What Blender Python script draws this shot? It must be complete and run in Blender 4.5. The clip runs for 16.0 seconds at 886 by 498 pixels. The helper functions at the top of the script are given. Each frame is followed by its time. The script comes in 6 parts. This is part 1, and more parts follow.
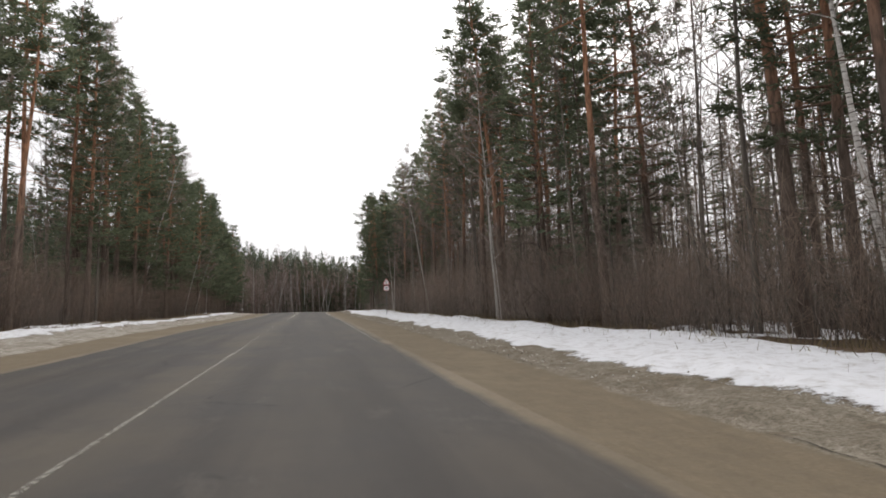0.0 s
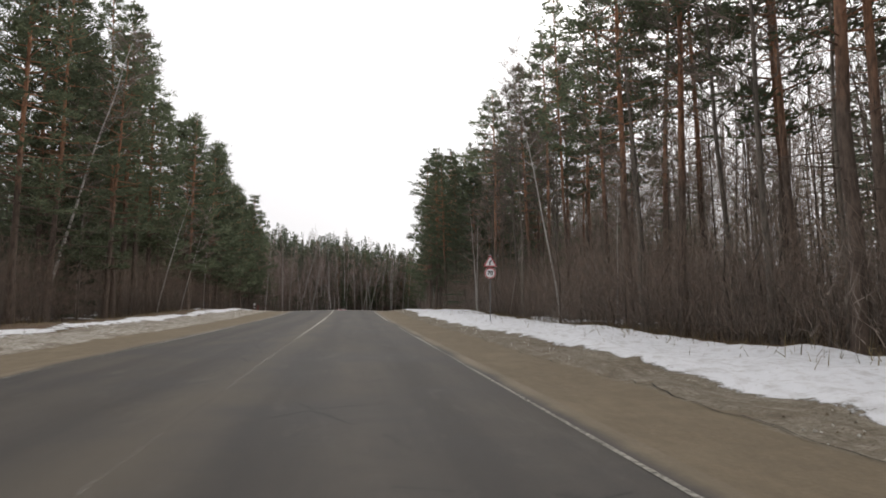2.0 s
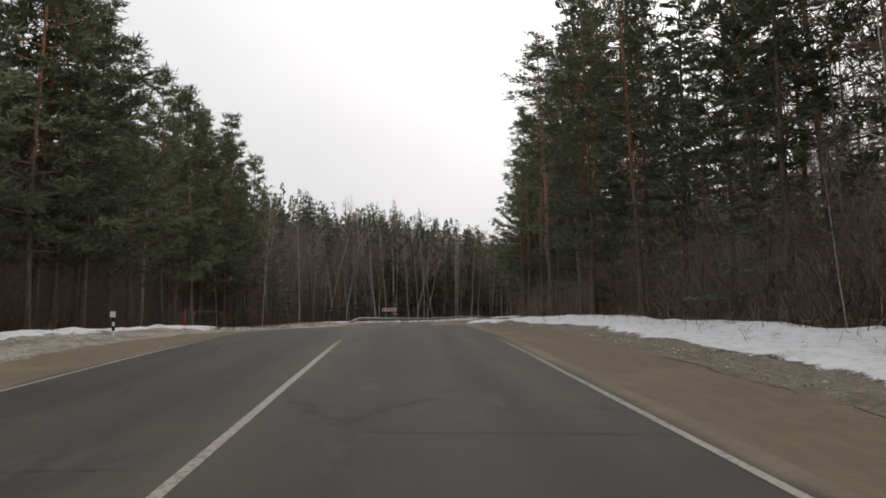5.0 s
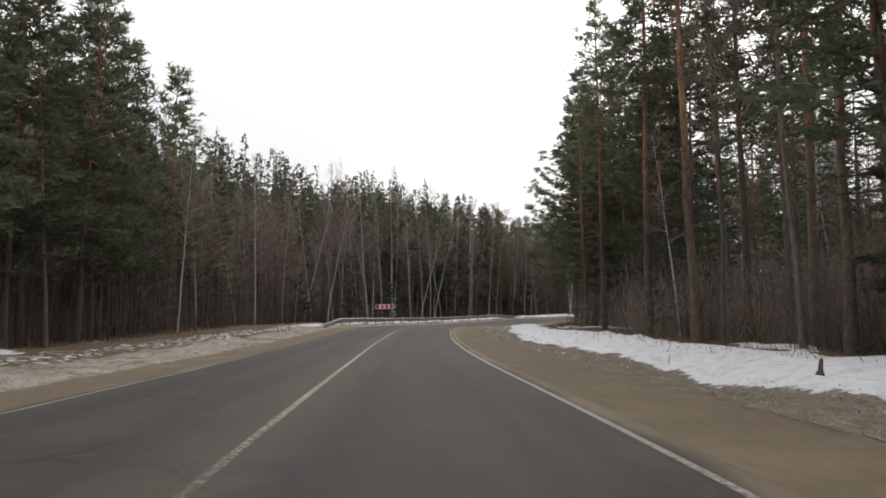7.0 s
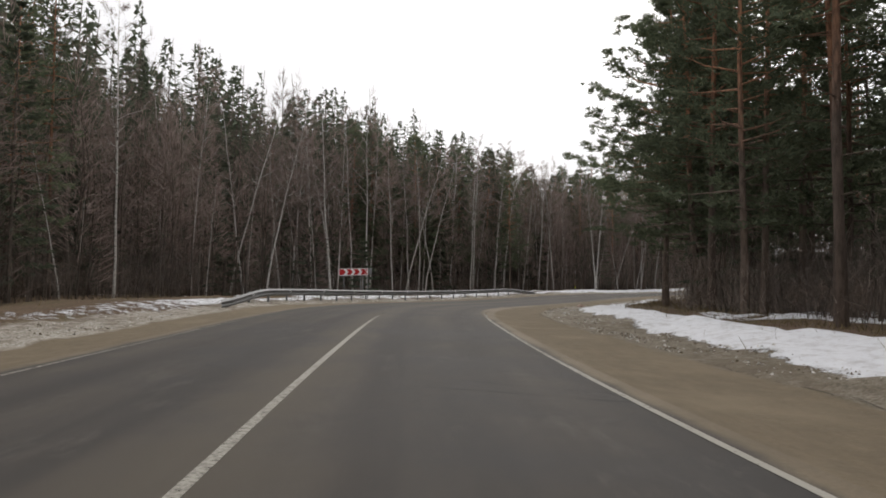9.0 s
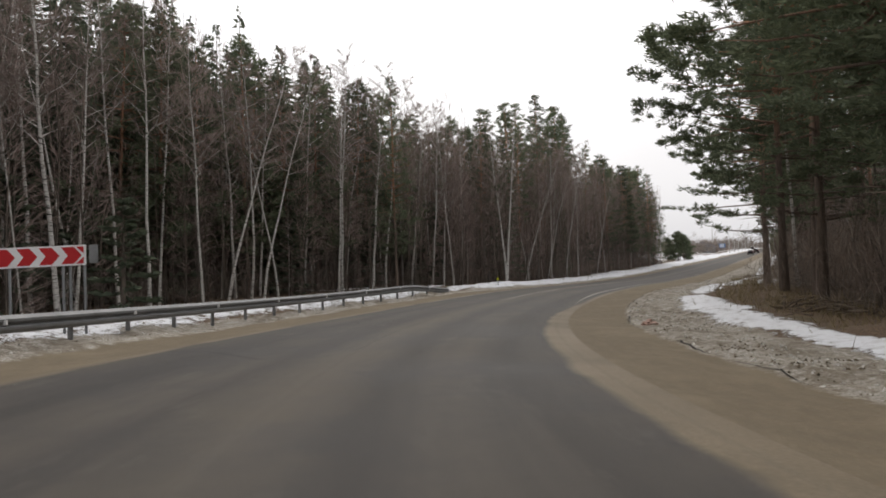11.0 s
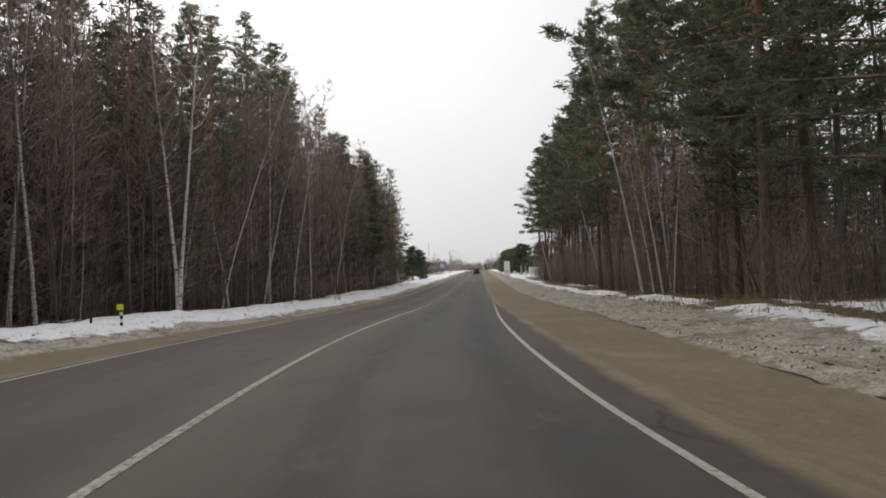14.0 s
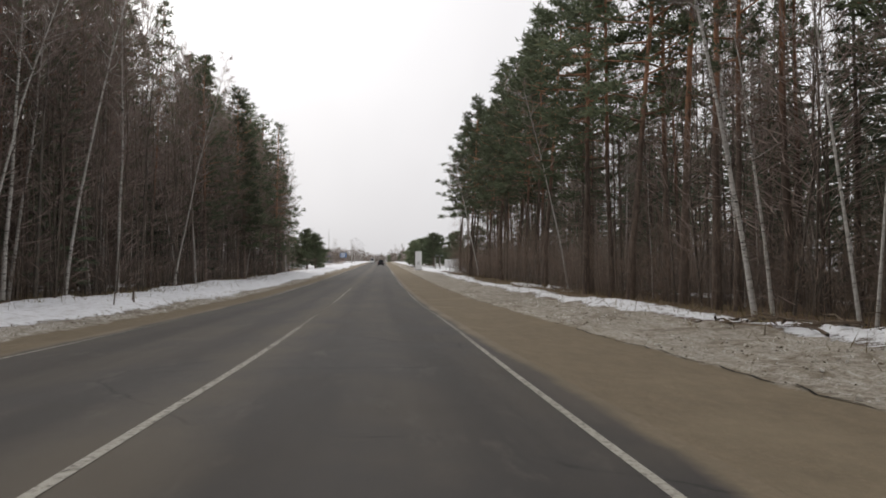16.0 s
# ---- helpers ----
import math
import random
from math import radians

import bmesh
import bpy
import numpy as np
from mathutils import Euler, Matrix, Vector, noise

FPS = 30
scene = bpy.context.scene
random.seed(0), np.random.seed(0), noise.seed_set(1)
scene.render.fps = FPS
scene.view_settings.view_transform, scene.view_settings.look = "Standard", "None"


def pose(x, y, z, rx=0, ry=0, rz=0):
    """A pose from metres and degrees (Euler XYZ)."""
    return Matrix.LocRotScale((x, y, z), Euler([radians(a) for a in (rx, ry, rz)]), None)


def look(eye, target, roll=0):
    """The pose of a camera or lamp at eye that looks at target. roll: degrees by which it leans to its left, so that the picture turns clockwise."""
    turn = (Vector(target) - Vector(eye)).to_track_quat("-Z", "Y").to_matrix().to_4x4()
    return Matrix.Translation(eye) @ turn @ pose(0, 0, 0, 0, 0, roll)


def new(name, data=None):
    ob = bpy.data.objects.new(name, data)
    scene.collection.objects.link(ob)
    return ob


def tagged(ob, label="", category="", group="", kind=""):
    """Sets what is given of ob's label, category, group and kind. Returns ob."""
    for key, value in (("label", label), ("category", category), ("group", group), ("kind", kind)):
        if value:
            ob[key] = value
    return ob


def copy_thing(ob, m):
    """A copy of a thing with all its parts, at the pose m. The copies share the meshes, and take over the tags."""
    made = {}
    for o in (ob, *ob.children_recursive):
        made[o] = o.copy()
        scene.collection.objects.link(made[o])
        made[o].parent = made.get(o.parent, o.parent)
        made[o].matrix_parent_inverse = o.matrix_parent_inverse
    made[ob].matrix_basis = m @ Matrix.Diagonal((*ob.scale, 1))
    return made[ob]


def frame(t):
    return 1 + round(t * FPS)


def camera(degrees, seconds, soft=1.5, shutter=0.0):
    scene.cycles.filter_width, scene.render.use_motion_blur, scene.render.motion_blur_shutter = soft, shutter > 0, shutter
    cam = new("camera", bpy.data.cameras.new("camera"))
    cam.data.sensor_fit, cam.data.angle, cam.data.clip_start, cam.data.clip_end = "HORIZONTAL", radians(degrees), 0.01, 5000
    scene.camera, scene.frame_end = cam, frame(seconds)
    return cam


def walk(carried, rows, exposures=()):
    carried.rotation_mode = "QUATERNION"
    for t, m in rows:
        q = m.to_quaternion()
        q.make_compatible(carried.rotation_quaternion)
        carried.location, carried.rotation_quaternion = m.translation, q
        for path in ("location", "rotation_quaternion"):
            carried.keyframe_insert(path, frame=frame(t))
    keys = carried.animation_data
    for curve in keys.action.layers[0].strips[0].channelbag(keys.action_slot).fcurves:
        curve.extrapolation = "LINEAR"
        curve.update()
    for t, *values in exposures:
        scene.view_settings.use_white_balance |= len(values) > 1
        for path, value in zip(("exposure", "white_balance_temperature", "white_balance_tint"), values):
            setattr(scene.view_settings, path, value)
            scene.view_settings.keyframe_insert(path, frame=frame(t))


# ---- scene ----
LENS = 66.3
cam = camera(LENS, 16.0, soft=1.75)
# seconds, place, then heading, pitch and roll of the camera in degrees
ROWS = [
    (0.0, 1.80, 0.00, 1.13, -11.13, 6.94, -1.84),
    (0.5, 1.72, 8.37, 1.48, -10.52, 6.92, -1.72),
    (1.0, 1.76, 16.73, 1.94, -9.98, 6.88, -1.85),
    (1.5, 1.68, 25.06, 2.30, -9.70, 6.81, -1.72),
    (2.0, 1.63, 33.47, 2.73, -7.73, 6.69, -0.46),
    (2.5, 1.53, 41.83, 3.06, -6.88, 6.61, -0.40),
    (3.0, 1.52, 50.36, 3.41, -4.61, 6.56, -0.67),
    (3.5, 1.57, 58.83, 3.80, -4.05, 6.51, -0.93),
    (4.0, 1.53, 66.79, 4.07, -3.82, 6.46, -1.41),
    (5.2, 1.47, 85.20, 5.04, -3.50, 6.05, -1.30),
    (6.5, 1.48, 102.81, 5.87, -3.42, 5.58, -0.73),
    (7.0, 1.45, 109.40, 5.91, -3.46, 5.54, -0.53),
    (7.5, 1.49, 116.03, 5.88, -3.39, 4.57, -0.13),
    (8.0, 1.49, 122.67, 5.88, -3.54, 3.78, -0.01),
    (8.5, 1.44, 129.58, 5.77, -3.84, 3.57, 0.45),
    (9.3, 1.30, 141.10, 5.78, -6.60, 3.25, 0.30),
    (10.2, 2.05, 154.60, 5.95, -11.30, 2.98, -0.80),
    (11.0, 3.41, 165.64, 6.03, -18.48, 2.74, -1.68),
    (11.5, 5.14, 170.95, 5.88, -21.56, 2.73, -2.05),
    (12.0, 7.14, 176.32, 5.86, -26.16, 2.63, -2.26),
    (12.5, 9.45, 181.54, 5.82, -30.75, 3.22, -1.94),
    (13.0, 12.14, 186.58, 5.85, -35.14, 3.94, -1.95),
    (13.5, 15.11, 191.25, 5.88, -38.84, 4.07, -2.14),
    (14.0, 18.38, 195.75, 6.11, -42.67, 3.83, -2.29),
    (14.5, 21.89, 199.96, 6.28, -46.00, 3.60, -2.30),
    (15.0, 25.47, 203.94, 6.37, -48.89, 3.50, -1.54),
    (15.5, 29.26, 207.79, 6.47, -50.56, 3.39, -0.49),
    (16.0, 33.02, 211.52, 6.53, -50.93, 3.03, -0.09),
]


def aim(x, y, z, yaw, pitch, roll):
    """The pose of a camera that looks along yaw and pitch and leans by roll."""
    a, p = radians(yaw), radians(pitch)
    ahead = Vector((-math.sin(a) * math.cos(p), math.cos(a) * math.cos(p), math.sin(p)))
    return look((x, y, z), Vector((x, y, z)) + ahead * 10, roll)


walk(cam, [(r[0], aim(*r[1:])) for r in ROWS],
     exposures=[(0.0, 0.32, 6850, 10), (1.8, 0.32, 6850, 10), (2.4, -0.10, 6850, 10), (4.2, -0.16, 6850, 10), (6.3, 0.06, 6850, 10), (7.5, 0.18, 6850, 10), (9.5, 0.12, 6850, 10), (12.3, 0.12, 6850, 10), (13.2, 0.04, 6850, 10), (15.0, -0.02, 6850, 10), (16.0, 0.02, 6850, 10)])

# ---------------------------------------------------------------- world and sun
SUN_HEIGHT, SUN_TURN = 38.0, 20.0
world = bpy.data.worlds.new("overcast_sky")
scene.world = world
world.use_nodes = True
wn, wl = world.node_tree.nodes, world.node_tree.links
sky = wn.new("ShaderNodeTexSky")
sky.sky_type, sky.sun_disc = "NISHITA", False
sky.sun_elevation, sky.sun_rotation = radians(SUN_HEIGHT), radians(SUN_TURN)
sky.air_density, sky.dust_density, sky.ozone_density = 1.0, 6.0, 1.0
grey = wn.new("ShaderNodeHueSaturation")
grey.inputs["Saturation"].default_value = 0.12
wl.new(sky.outputs[0], grey.inputs["Color"])
cloud = wn.new("ShaderNodeTexNoise")
cloud.inputs["Scale"].default_value, cloud.inputs["Detail"].default_value = 1.6, 4.0
veil = wn.new("ShaderNodeMix")
veil.data_type, veil.inputs["Factor"].default_value = "RGBA", 0.85
veil.inputs["B"].default_value = (8.3, 8.45, 9.1, 1)
wl.new(grey.outputs[0], veil.inputs["A"])
ramp = wn.new("ShaderNodeMapRange")
ramp.inputs["To Min"].default_value, ramp.inputs["To Max"].default_value = 0.74, 1.18
wl.new(cloud.outputs["Fac"], ramp.inputs["Value"])
gain = wn.new("ShaderNodeMix")
gain.data_type, gain.blend_type, gain.inputs["Factor"].default_value = "RGBA", "MULTIPLY", 1.0
wl.new(veil.outputs["Result"], gain.inputs["A"])
# an overcast sky is brighter overhead than near the horizon
place_in_sky = wn.new("ShaderNodeTexCoord")
up = wn.new("ShaderNodeSeparateXYZ")
wl.new(place_in_sky.outputs["Generated"], up.inputs[0])
rise = wn.new("ShaderNodeMapRange")
rise.inputs["From Min"].default_value, rise.inputs["From Max"].default_value = 0.0, 0.5
rise.inputs["To Min"].default_value, rise.inputs["To Max"].default_value = 0.80, 1.12
wl.new(up.outputs["Z"], rise.inputs["Value"])
both = wn.new("ShaderNodeMath")
both.operation = "MULTIPLY"
wl.new(ramp.outputs[0], both.inputs[0])
wl.new(rise.outputs[0], both.inputs[1])
wl.new(both.outputs[0], gain.inputs["B"])
wl.new(gain.outputs["Result"], wn["Background"].inputs["Color"])
wn["Background"].inputs["Strength"].default_value = 0.11
sun = new("sun", bpy.data.lights.new("sun", "SUN"))
sun.data.energy, sun.data.angle, sun.data.color = 0.6, radians(25), (1.0, 0.96, 0.92)
sun.matrix_world = pose(0, 0, 60, 90 - SUN_HEIGHT, 0, 180 - SUN_TURN)


# ---------------------------------------------------------------- materials
def material(name, rough=0.9):
    m = bpy.data.materials.new(name)
    m.use_nodes = True
    b = m.node_tree.nodes["Principled BSDF"]
    b.inputs["Roughness"].default_value = rough
    b.inputs["Specular IOR Level"].default_value = 0.25
    return m, m.node_tree.nodes, m.node_tree.links, b


def coords(n, what="Object"):
    return n.new("ShaderNodeTexCoord").outputs[what]


def noise_tex(n, l, vec, scale, detail=4.0, rough=0.6, stretch=None):
    if stretch:
        mp = n.new("ShaderNodeMapping")
        mp.inputs["Scale"].default_value = stretch
        l.new(vec, mp.inputs["Vector"])
        vec = mp.outputs[0]
    t = n.new("ShaderNodeTexNoise")
    t.inputs["Scale"].default_value, t.inputs["Detail"].default_value, t.inputs["Roughness"].default_value = scale, detail, rough
    l.new(vec, t.inputs["Vector"])
    return t.outputs["Fac"]


def steps(n, l, fac, stops):
    r = n.new("ShaderNodeValToRGB")
    while len(r.color_ramp.elements) < len(stops):
        r.color_ramp.elements.new(0.5)
    for e, (p, c) in zip(r.color_ramp.elements, stops):
        e.position, e.color = p, (*c, 1) if len(c) == 3 else c
    l.new(fac, r.inputs[0])
    return r.outputs[0]


def mix(n, l, fac, a, b, blend="MIX"):
    x = n.new("ShaderNodeMix")
    x.data_type, x.blend_type = "RGBA", blend
    for v, k in ((fac, "Factor"), (a, "A"), (b, "B")):
        if isinstance(v, (int, float)):
            x.inputs[k].default_value = v
        elif isinstance(v, tuple):
            x.inputs[k].default_value = (*v, 1)
        else:
            l.new(v, x.inputs[k])
    return x.outputs["Result"]


def maths(n, l, op, a, b=0.0, clamp=False):
    x = n.new("ShaderNodeMath")
    x.operation, x.use_clamp = op, clamp
    for i, v in enumerate((a, b)):
        if isinstance(v, (int, float)):
            x.inputs[i].default_value = v
        else:
            l.new(v, x.inputs[i])
    return x.outputs[0]


def relief(n, l, b, height, strength, distance):
    x = n.new("ShaderNodeBump")
    x.inputs["Strength"].default_value, x.inputs["Distance"].default_value = strength, distance
    l.new(height, x.inputs["Height"])
    l.new(x.outputs[0], b.inputs["Normal"])


def plain(name, color, rough=0.6, metal=0.0, grain=30.0, vary=0.25, bump=0.1):
    """A painted, plastic or metal surface with dirt at two scales."""
    m, n, l, b = material(name, rough)
    b.inputs["Metallic"].default_value = metal
    v = coords(n)
    fine, wide = noise_tex(n, l, v, grain), noise_tex(n, l, v, grain / 12, 3)
    dark = tuple(c * (1 - vary) for c in color)
    c1 = mix(n, l, fine, dark, color)
    l.new(mix(n, l, steps(n, l, wide, [(0.45, (0, 0, 0)), (0.75, (0.5, 0.5, 0.5))]), c1, tuple(c * (1 - 2 * vary) for c in color)), b.inputs["Base Color"])
    relief(n, l, b, fine, bump, 0.01)
    return m


def asphalt_material():
    m, n, l, b = material("asphalt", 0.85)
    uv, p = n.new("ShaderNodeUVMap"), coords(n)
    uv.uv_map = "sd"
    sep = n.new("ShaderNodeSeparateXYZ")
    l.new(uv.outputs[0], sep.inputs[0])
    d = sep.outputs["Y"]
    agg = noise_tex(n, l, p, 140, 2)
    wide = noise_tex(n, l, uv.outputs[0], 1.0, 5, 0.6, (0.05, 0.9, 1))
    patch = noise_tex(n, l, p, 0.35, 6, 0.65)
    c = mix(n, l, agg, (0.040, 0.0365, 0.033), (0.086, 0.078, 0.069))
    c = mix(n, l, steps(n, l, wide, [(0.35, (0, 0, 0)), (0.7, (1, 1, 1))]), c, (0.098, 0.085, 0.071))
    c = mix(n, l, steps(n, l, patch, [(0.42, (0, 0, 0)), (0.6, (0.62, 0.62, 0.62))]), c, (0.040, 0.038, 0.038))
    lane = maths(n, l, "SUBTRACT", maths(n, l, "ABSOLUTE", d), 1.75)
    track = maths(n, l, "ABSOLUTE", maths(n, l, "SUBTRACT", maths(n, l, "ABSOLUTE", lane), 0.78))
    track = maths(n, l, "ADD", track, maths(n, l, "MULTIPLY", maths(n, l, "SUBTRACT", wide, 0.5), 0.9))
    worn = n.new("ShaderNodeMapRange")
    worn.inputs["From Min"].default_value, worn.inputs["From Max"].default_value = 0.42, 0.05
    worn.inputs["To Max"].default_value = 0.55
    l.new(track, worn.inputs["Value"])
    c = mix(n, l, worn.outputs[0], c, (0.046, 0.042, 0.039))
    stain = noise_tex(n, l, uv.outputs[0], 1.0, 6, 0.75, (0.5, 1.3, 1))
    c = mix(n, l, steps(n, l, stain, [(0.56, (0, 0, 0)), (0.68, (0.6, 0.6, 0.6))]), c, (0.105, 0.094, 0.08))
    cell = n.new("ShaderNodeTexVoronoi")
    cell.feature, cell.inputs["Scale"].default_value = "DISTANCE_TO_EDGE", 0.22
    warp = mix(n, l, 0.25, uv.outputs[0], noise_tex(n, l, p, 1.5, 3), "ADD")
    l.new(warp, cell.inputs["Vector"])
    crack = steps(n, l, cell.outputs["Distance"], [(0.0, (0.75, 0.75, 0.75)), (0.006, (0, 0, 0))])
    c = mix(n, l, mix(n, l, steps(n, l, patch, [(0.5, (0, 0, 0)), (0.56, (1, 1, 1))]), (0, 0, 0), crack), c, (0.02, 0.019, 0.018))
    # sand carried in from the shoulders, further in on the inside of the bend, and left between the lanes
    edge = maths(n, l, "ABSOLUTE", d)
    run = sep.outputs["X"]
    inside = None
    for lo, hi in ((158.0, 168.0), (199.0, 190.0)):
        r = n.new("ShaderNodeMapRange")
        r.inputs["From Min"].default_value, r.inputs["From Max"].default_value = lo, hi
        l.new(run, r.inputs["Value"])
        inside = r.outputs[0] if inside is None else maths(n, l, "MULTIPLY", inside, r.outputs[0])
    inside = maths(n, l, "MULTIPLY", inside, maths(n, l, "GREATER_THAN", d, 0.0))
    outer = maths(n, l, "ADD", edge, maths(n, l, "MULTIPLY", maths(n, l, "SUBTRACT", patch, 0.5), 0.55))
    outer = maths(n, l, "ADD", outer, maths(n, l, "MULTIPLY", inside, 0.42))
    sand = n.new("ShaderNodeMapRange")
    sand.inputs["From Min"].default_value, sand.inputs["From Max"].default_value = 3.74, 3.92
    l.new(outer, sand.inputs["Value"])
    grains = steps(n, l, noise_tex(n, l, p, 22, 5), [(0.2, (0.160, 0.127, 0.085)), (0.6, (0.214, 0.171, 0.115)), (0.85, (0.265, 0.219, 0.154))])
    grains = mix(n, l, steps(n, l, patch, [(0.40, (0.45, 0.45, 0.45)), (0.6, (0, 0, 0))]), grains, (0.12, 0.10, 0.074))
    c = mix(n, l, sand.outputs[0], c, grains)
    edge = maths(n, l, "ADD", edge, maths(n, l, "MULTIPLY", maths(n, l, "SUBTRACT", patch, 0.5), 1.6))
    mid = n.new("ShaderNodeMapRange")
    mid.inputs["From Min"].default_value, mid.inputs["From Max"].default_value = 0.75, 0.0
    mid.inputs["To Max"].default_value = 0.5
    l.new(edge, mid.inputs["Value"])
    c = mix(n, l, mid.outputs[0], c, (0.125, 0.106, 0.08))
    l.new(c, b.inputs["Base Color"])
    l.new(mix(n, l, patch, (0.95, 0.95, 0.95), (0.62, 0.62, 0.62)), b.inputs["Roughness"])
    relief(n, l, b, agg, 0.5, 0.006)
    return m


def paint_material():
    """Road paint, worn through to the asphalt in long stretches and greyed by sand."""
    m, n, l, b = material("worn_road_paint", 0.8)
    p = coords(n)
    uv = n.new("ShaderNodeUVMap")
    uv.uv_map = "sd"
    long = noise_tex(n, l, uv.outputs[0], 1.0, 3, 0.5, (0.035, 0.35, 1))
    chips = noise_tex(n, l, p, 16, 5, 0.7)
    c = mix(n, l, chips, (0.30, 0.28, 0.235), (0.52, 0.50, 0.44))
    k = maths(n, l, "ADD", maths(n, l, "MULTIPLY", chips, 0.55), maths(n, l, "MULTIPLY", long, 0.75))
    # the paint is nearly gone where wheels cut the bend
    run = n.new("ShaderNodeSeparateXYZ")
    l.new(uv.outputs[0], run.inputs[0])
    for lo, hi, much in ((160.0, 170.0, 0.24), (194.0, 204.0, -0.24), (62.0, 30.0, 0.13), (96.0, 102.0, 0.15), (112.0, 119.0, -0.15)):
        r = n.new("ShaderNodeMapRange")
        r.inputs["From Min"].default_value, r.inputs["From Max"].default_value, r.inputs["To Max"].default_value = lo, hi, much
        l.new(run.outputs[0], r.inputs["Value"])
        k = maths(n, l, "ADD", k, r.outputs[0])
    gone = n.new("ShaderNodeMapRange")
    gone.inputs["From Min"].default_value, gone.inputs["From Max"].default_value = 0.61, 0.80
    l.new(k, gone.inputs["Value"])
    l.new(c, b.inputs["Base Color"])
    l.new(maths(n, l, "SUBTRACT", 1.0, maths(n, l, "MULTIPLY", gone.outputs[0], 0.96)), b.inputs["Alpha"])
    relief(n, l, b, chips, 0.3, 0.004)
    return m


def ground_material():
    """Sand, icy verge, snow and forest litter, laid out by the sheet's own attributes."""
    m, n, l, b = material("roadside_ground", 0.95)
    p = coords(n)

    def attr(name):
        a = n.new("ShaderNodeAttribute")
        a.attribute_name = name
        return a.outputs["Fac"]

    fine, mid, wide = noise_tex(n, l, p, 22, 5), noise_tex(n, l, p, 3.2, 5), noise_tex(n, l, p, 0.5, 4)
    uv = n.new("ShaderNodeUVMap")
    uv.uv_map = "sd"
    streak = noise_tex(n, l, uv.outputs[0], 3.0, 6, 0.7, (0.45, 1.6, 1))
    clods = noise_tex(n, l, p, 9.0, 5, 0.7)
    litter = steps(n, l, fine, [(0.3, (0.055, 0.040, 0.028)), (0.55, (0.15, 0.10, 0.064)), (0.75, (0.27, 0.195, 0.125))])
    moss = steps(n, l, wide, [(0.5, (0, 0, 0)), (0.68, (0.6, 0.6, 0.6))])
    litter = mix(n, l, moss, litter, mix(n, l, fine, (0.05, 0.055, 0.02), (0.16, 0.13, 0.06)))
    sand = steps(n, l, fine, [(0.2, (0.160, 0.127, 0.085)), (0.6, (0.214, 0.171, 0.115)), (0.85, (0.265, 0.219, 0.154))])
    sand = mix(n, l, steps(n, l, mid, [(0.42, (0, 0, 0)), (0.7, (0.32, 0.32, 0.32))]), sand, (0.125, 0.104, 0.076))
    sand = mix(n, l, steps(n, l, streak, [(0.40, (0.35, 0.35, 0.35)), (0.6, (0, 0, 0))]), sand, (0.13, 0.105, 0.070))
    sand = mix(n, l, steps(n, l, wide, [(0.5, (0, 0, 0)), (0.7, (0.6, 0.6, 0.6))]), sand, (0.250, 0.205, 0.138))
    grit = noise_tex(n, l, p, 19.0, 8, 0.85)
    verge = steps(n, l, maths(n, l, "ADD", maths(n, l, "MULTIPLY", streak, 0.35), maths(n, l, "ADD", maths(n, l, "MULTIPLY", grit, 0.45), maths(n, l, "MULTIPLY", maths(n, l, "SUBTRACT", attr("slush"), 0.3), 0.16))), [(0.27, (0.12, 0.098, 0.070)), (0.42, (0.28, 0.246, 0.192)), (0.53, (0.48, 0.448, 0.40)), (0.66, (0.74, 0.72, 0.69))])
    mud = steps(n, l, clods, [(0.3, (0.085, 0.064, 0.043)), (0.55, (0.16, 0.125, 0.085)), (0.75, (0.25, 0.205, 0.145))])
    verge = mix(n, l, steps(n, l, maths(n, l, "ADD", maths(n, l, "MULTIPLY", mid, 0.5), maths(n, l, "MULTIPLY", wide, 0.5)), [(0.49, (0, 0, 0)), (0.58, (0.68, 0.68, 0.68))]), verge, mud)
    verge = mix(n, l, steps(n, l, grit, [(0.38, (0.75, 0.75, 0.75)), (0.52, (0, 0, 0))]), verge, (0.095, 0.080, 0.052))
    snow = steps(n, l, mid, [(0.25, (0.55, 0.54, 0.53)), (0.5, (0.78, 0.79, 0.81)), (0.8, (0.84, 0.85, 0.87))])
    snow = mix(n, l, steps(n, l, clods, [(0.58, (0, 0, 0)), (0.72, (0.55, 0.55, 0.55))]), snow, (0.34, 0.29, 0.23))
    snow = mix(n, l, steps(n, l, streak, [(0.56, (0, 0, 0)), (0.75, (0.5, 0.5, 0.5))]), snow, (0.50, 0.47, 0.43))

    def edge(a, soft):
        e = maths(n, l, "ADD", a, maths(n, l, "MULTIPLY", maths(n, l, "SUBTRACT", mid, 0.5), 0.9))
        e = maths(n, l, "ADD", e, maths(n, l, "MULTIPLY", maths(n, l, "SUBTRACT", fine, 0.5), 0.5))
        r = n.new("ShaderNodeMapRange")
        r.inputs["From Min"].default_value, r.inputs["From Max"].default_value = 0.5 - soft, 0.5 + soft
        l.new(e, r.inputs["Value"])
        return r.outputs[0]

    c = mix(n, l, edge(attr("verge"), 0.12), litter, verge)
    c = mix(n, l, edge(attr("sand"), 0.15), c, sand)
    k = edge(attr("snow"), 0.06)
    c = mix(n, l, k, c, snow)
    l.new(c, b.inputs["Base Color"])
    h = maths(n, l, "ADD", maths(n, l, "MULTIPLY", clods, 0.8), maths(n, l, "ADD", mid, maths(n, l, "MULTIPLY", k, 1.2)))
    relief(n, l, b, h, 0.7, 0.05)
    return m


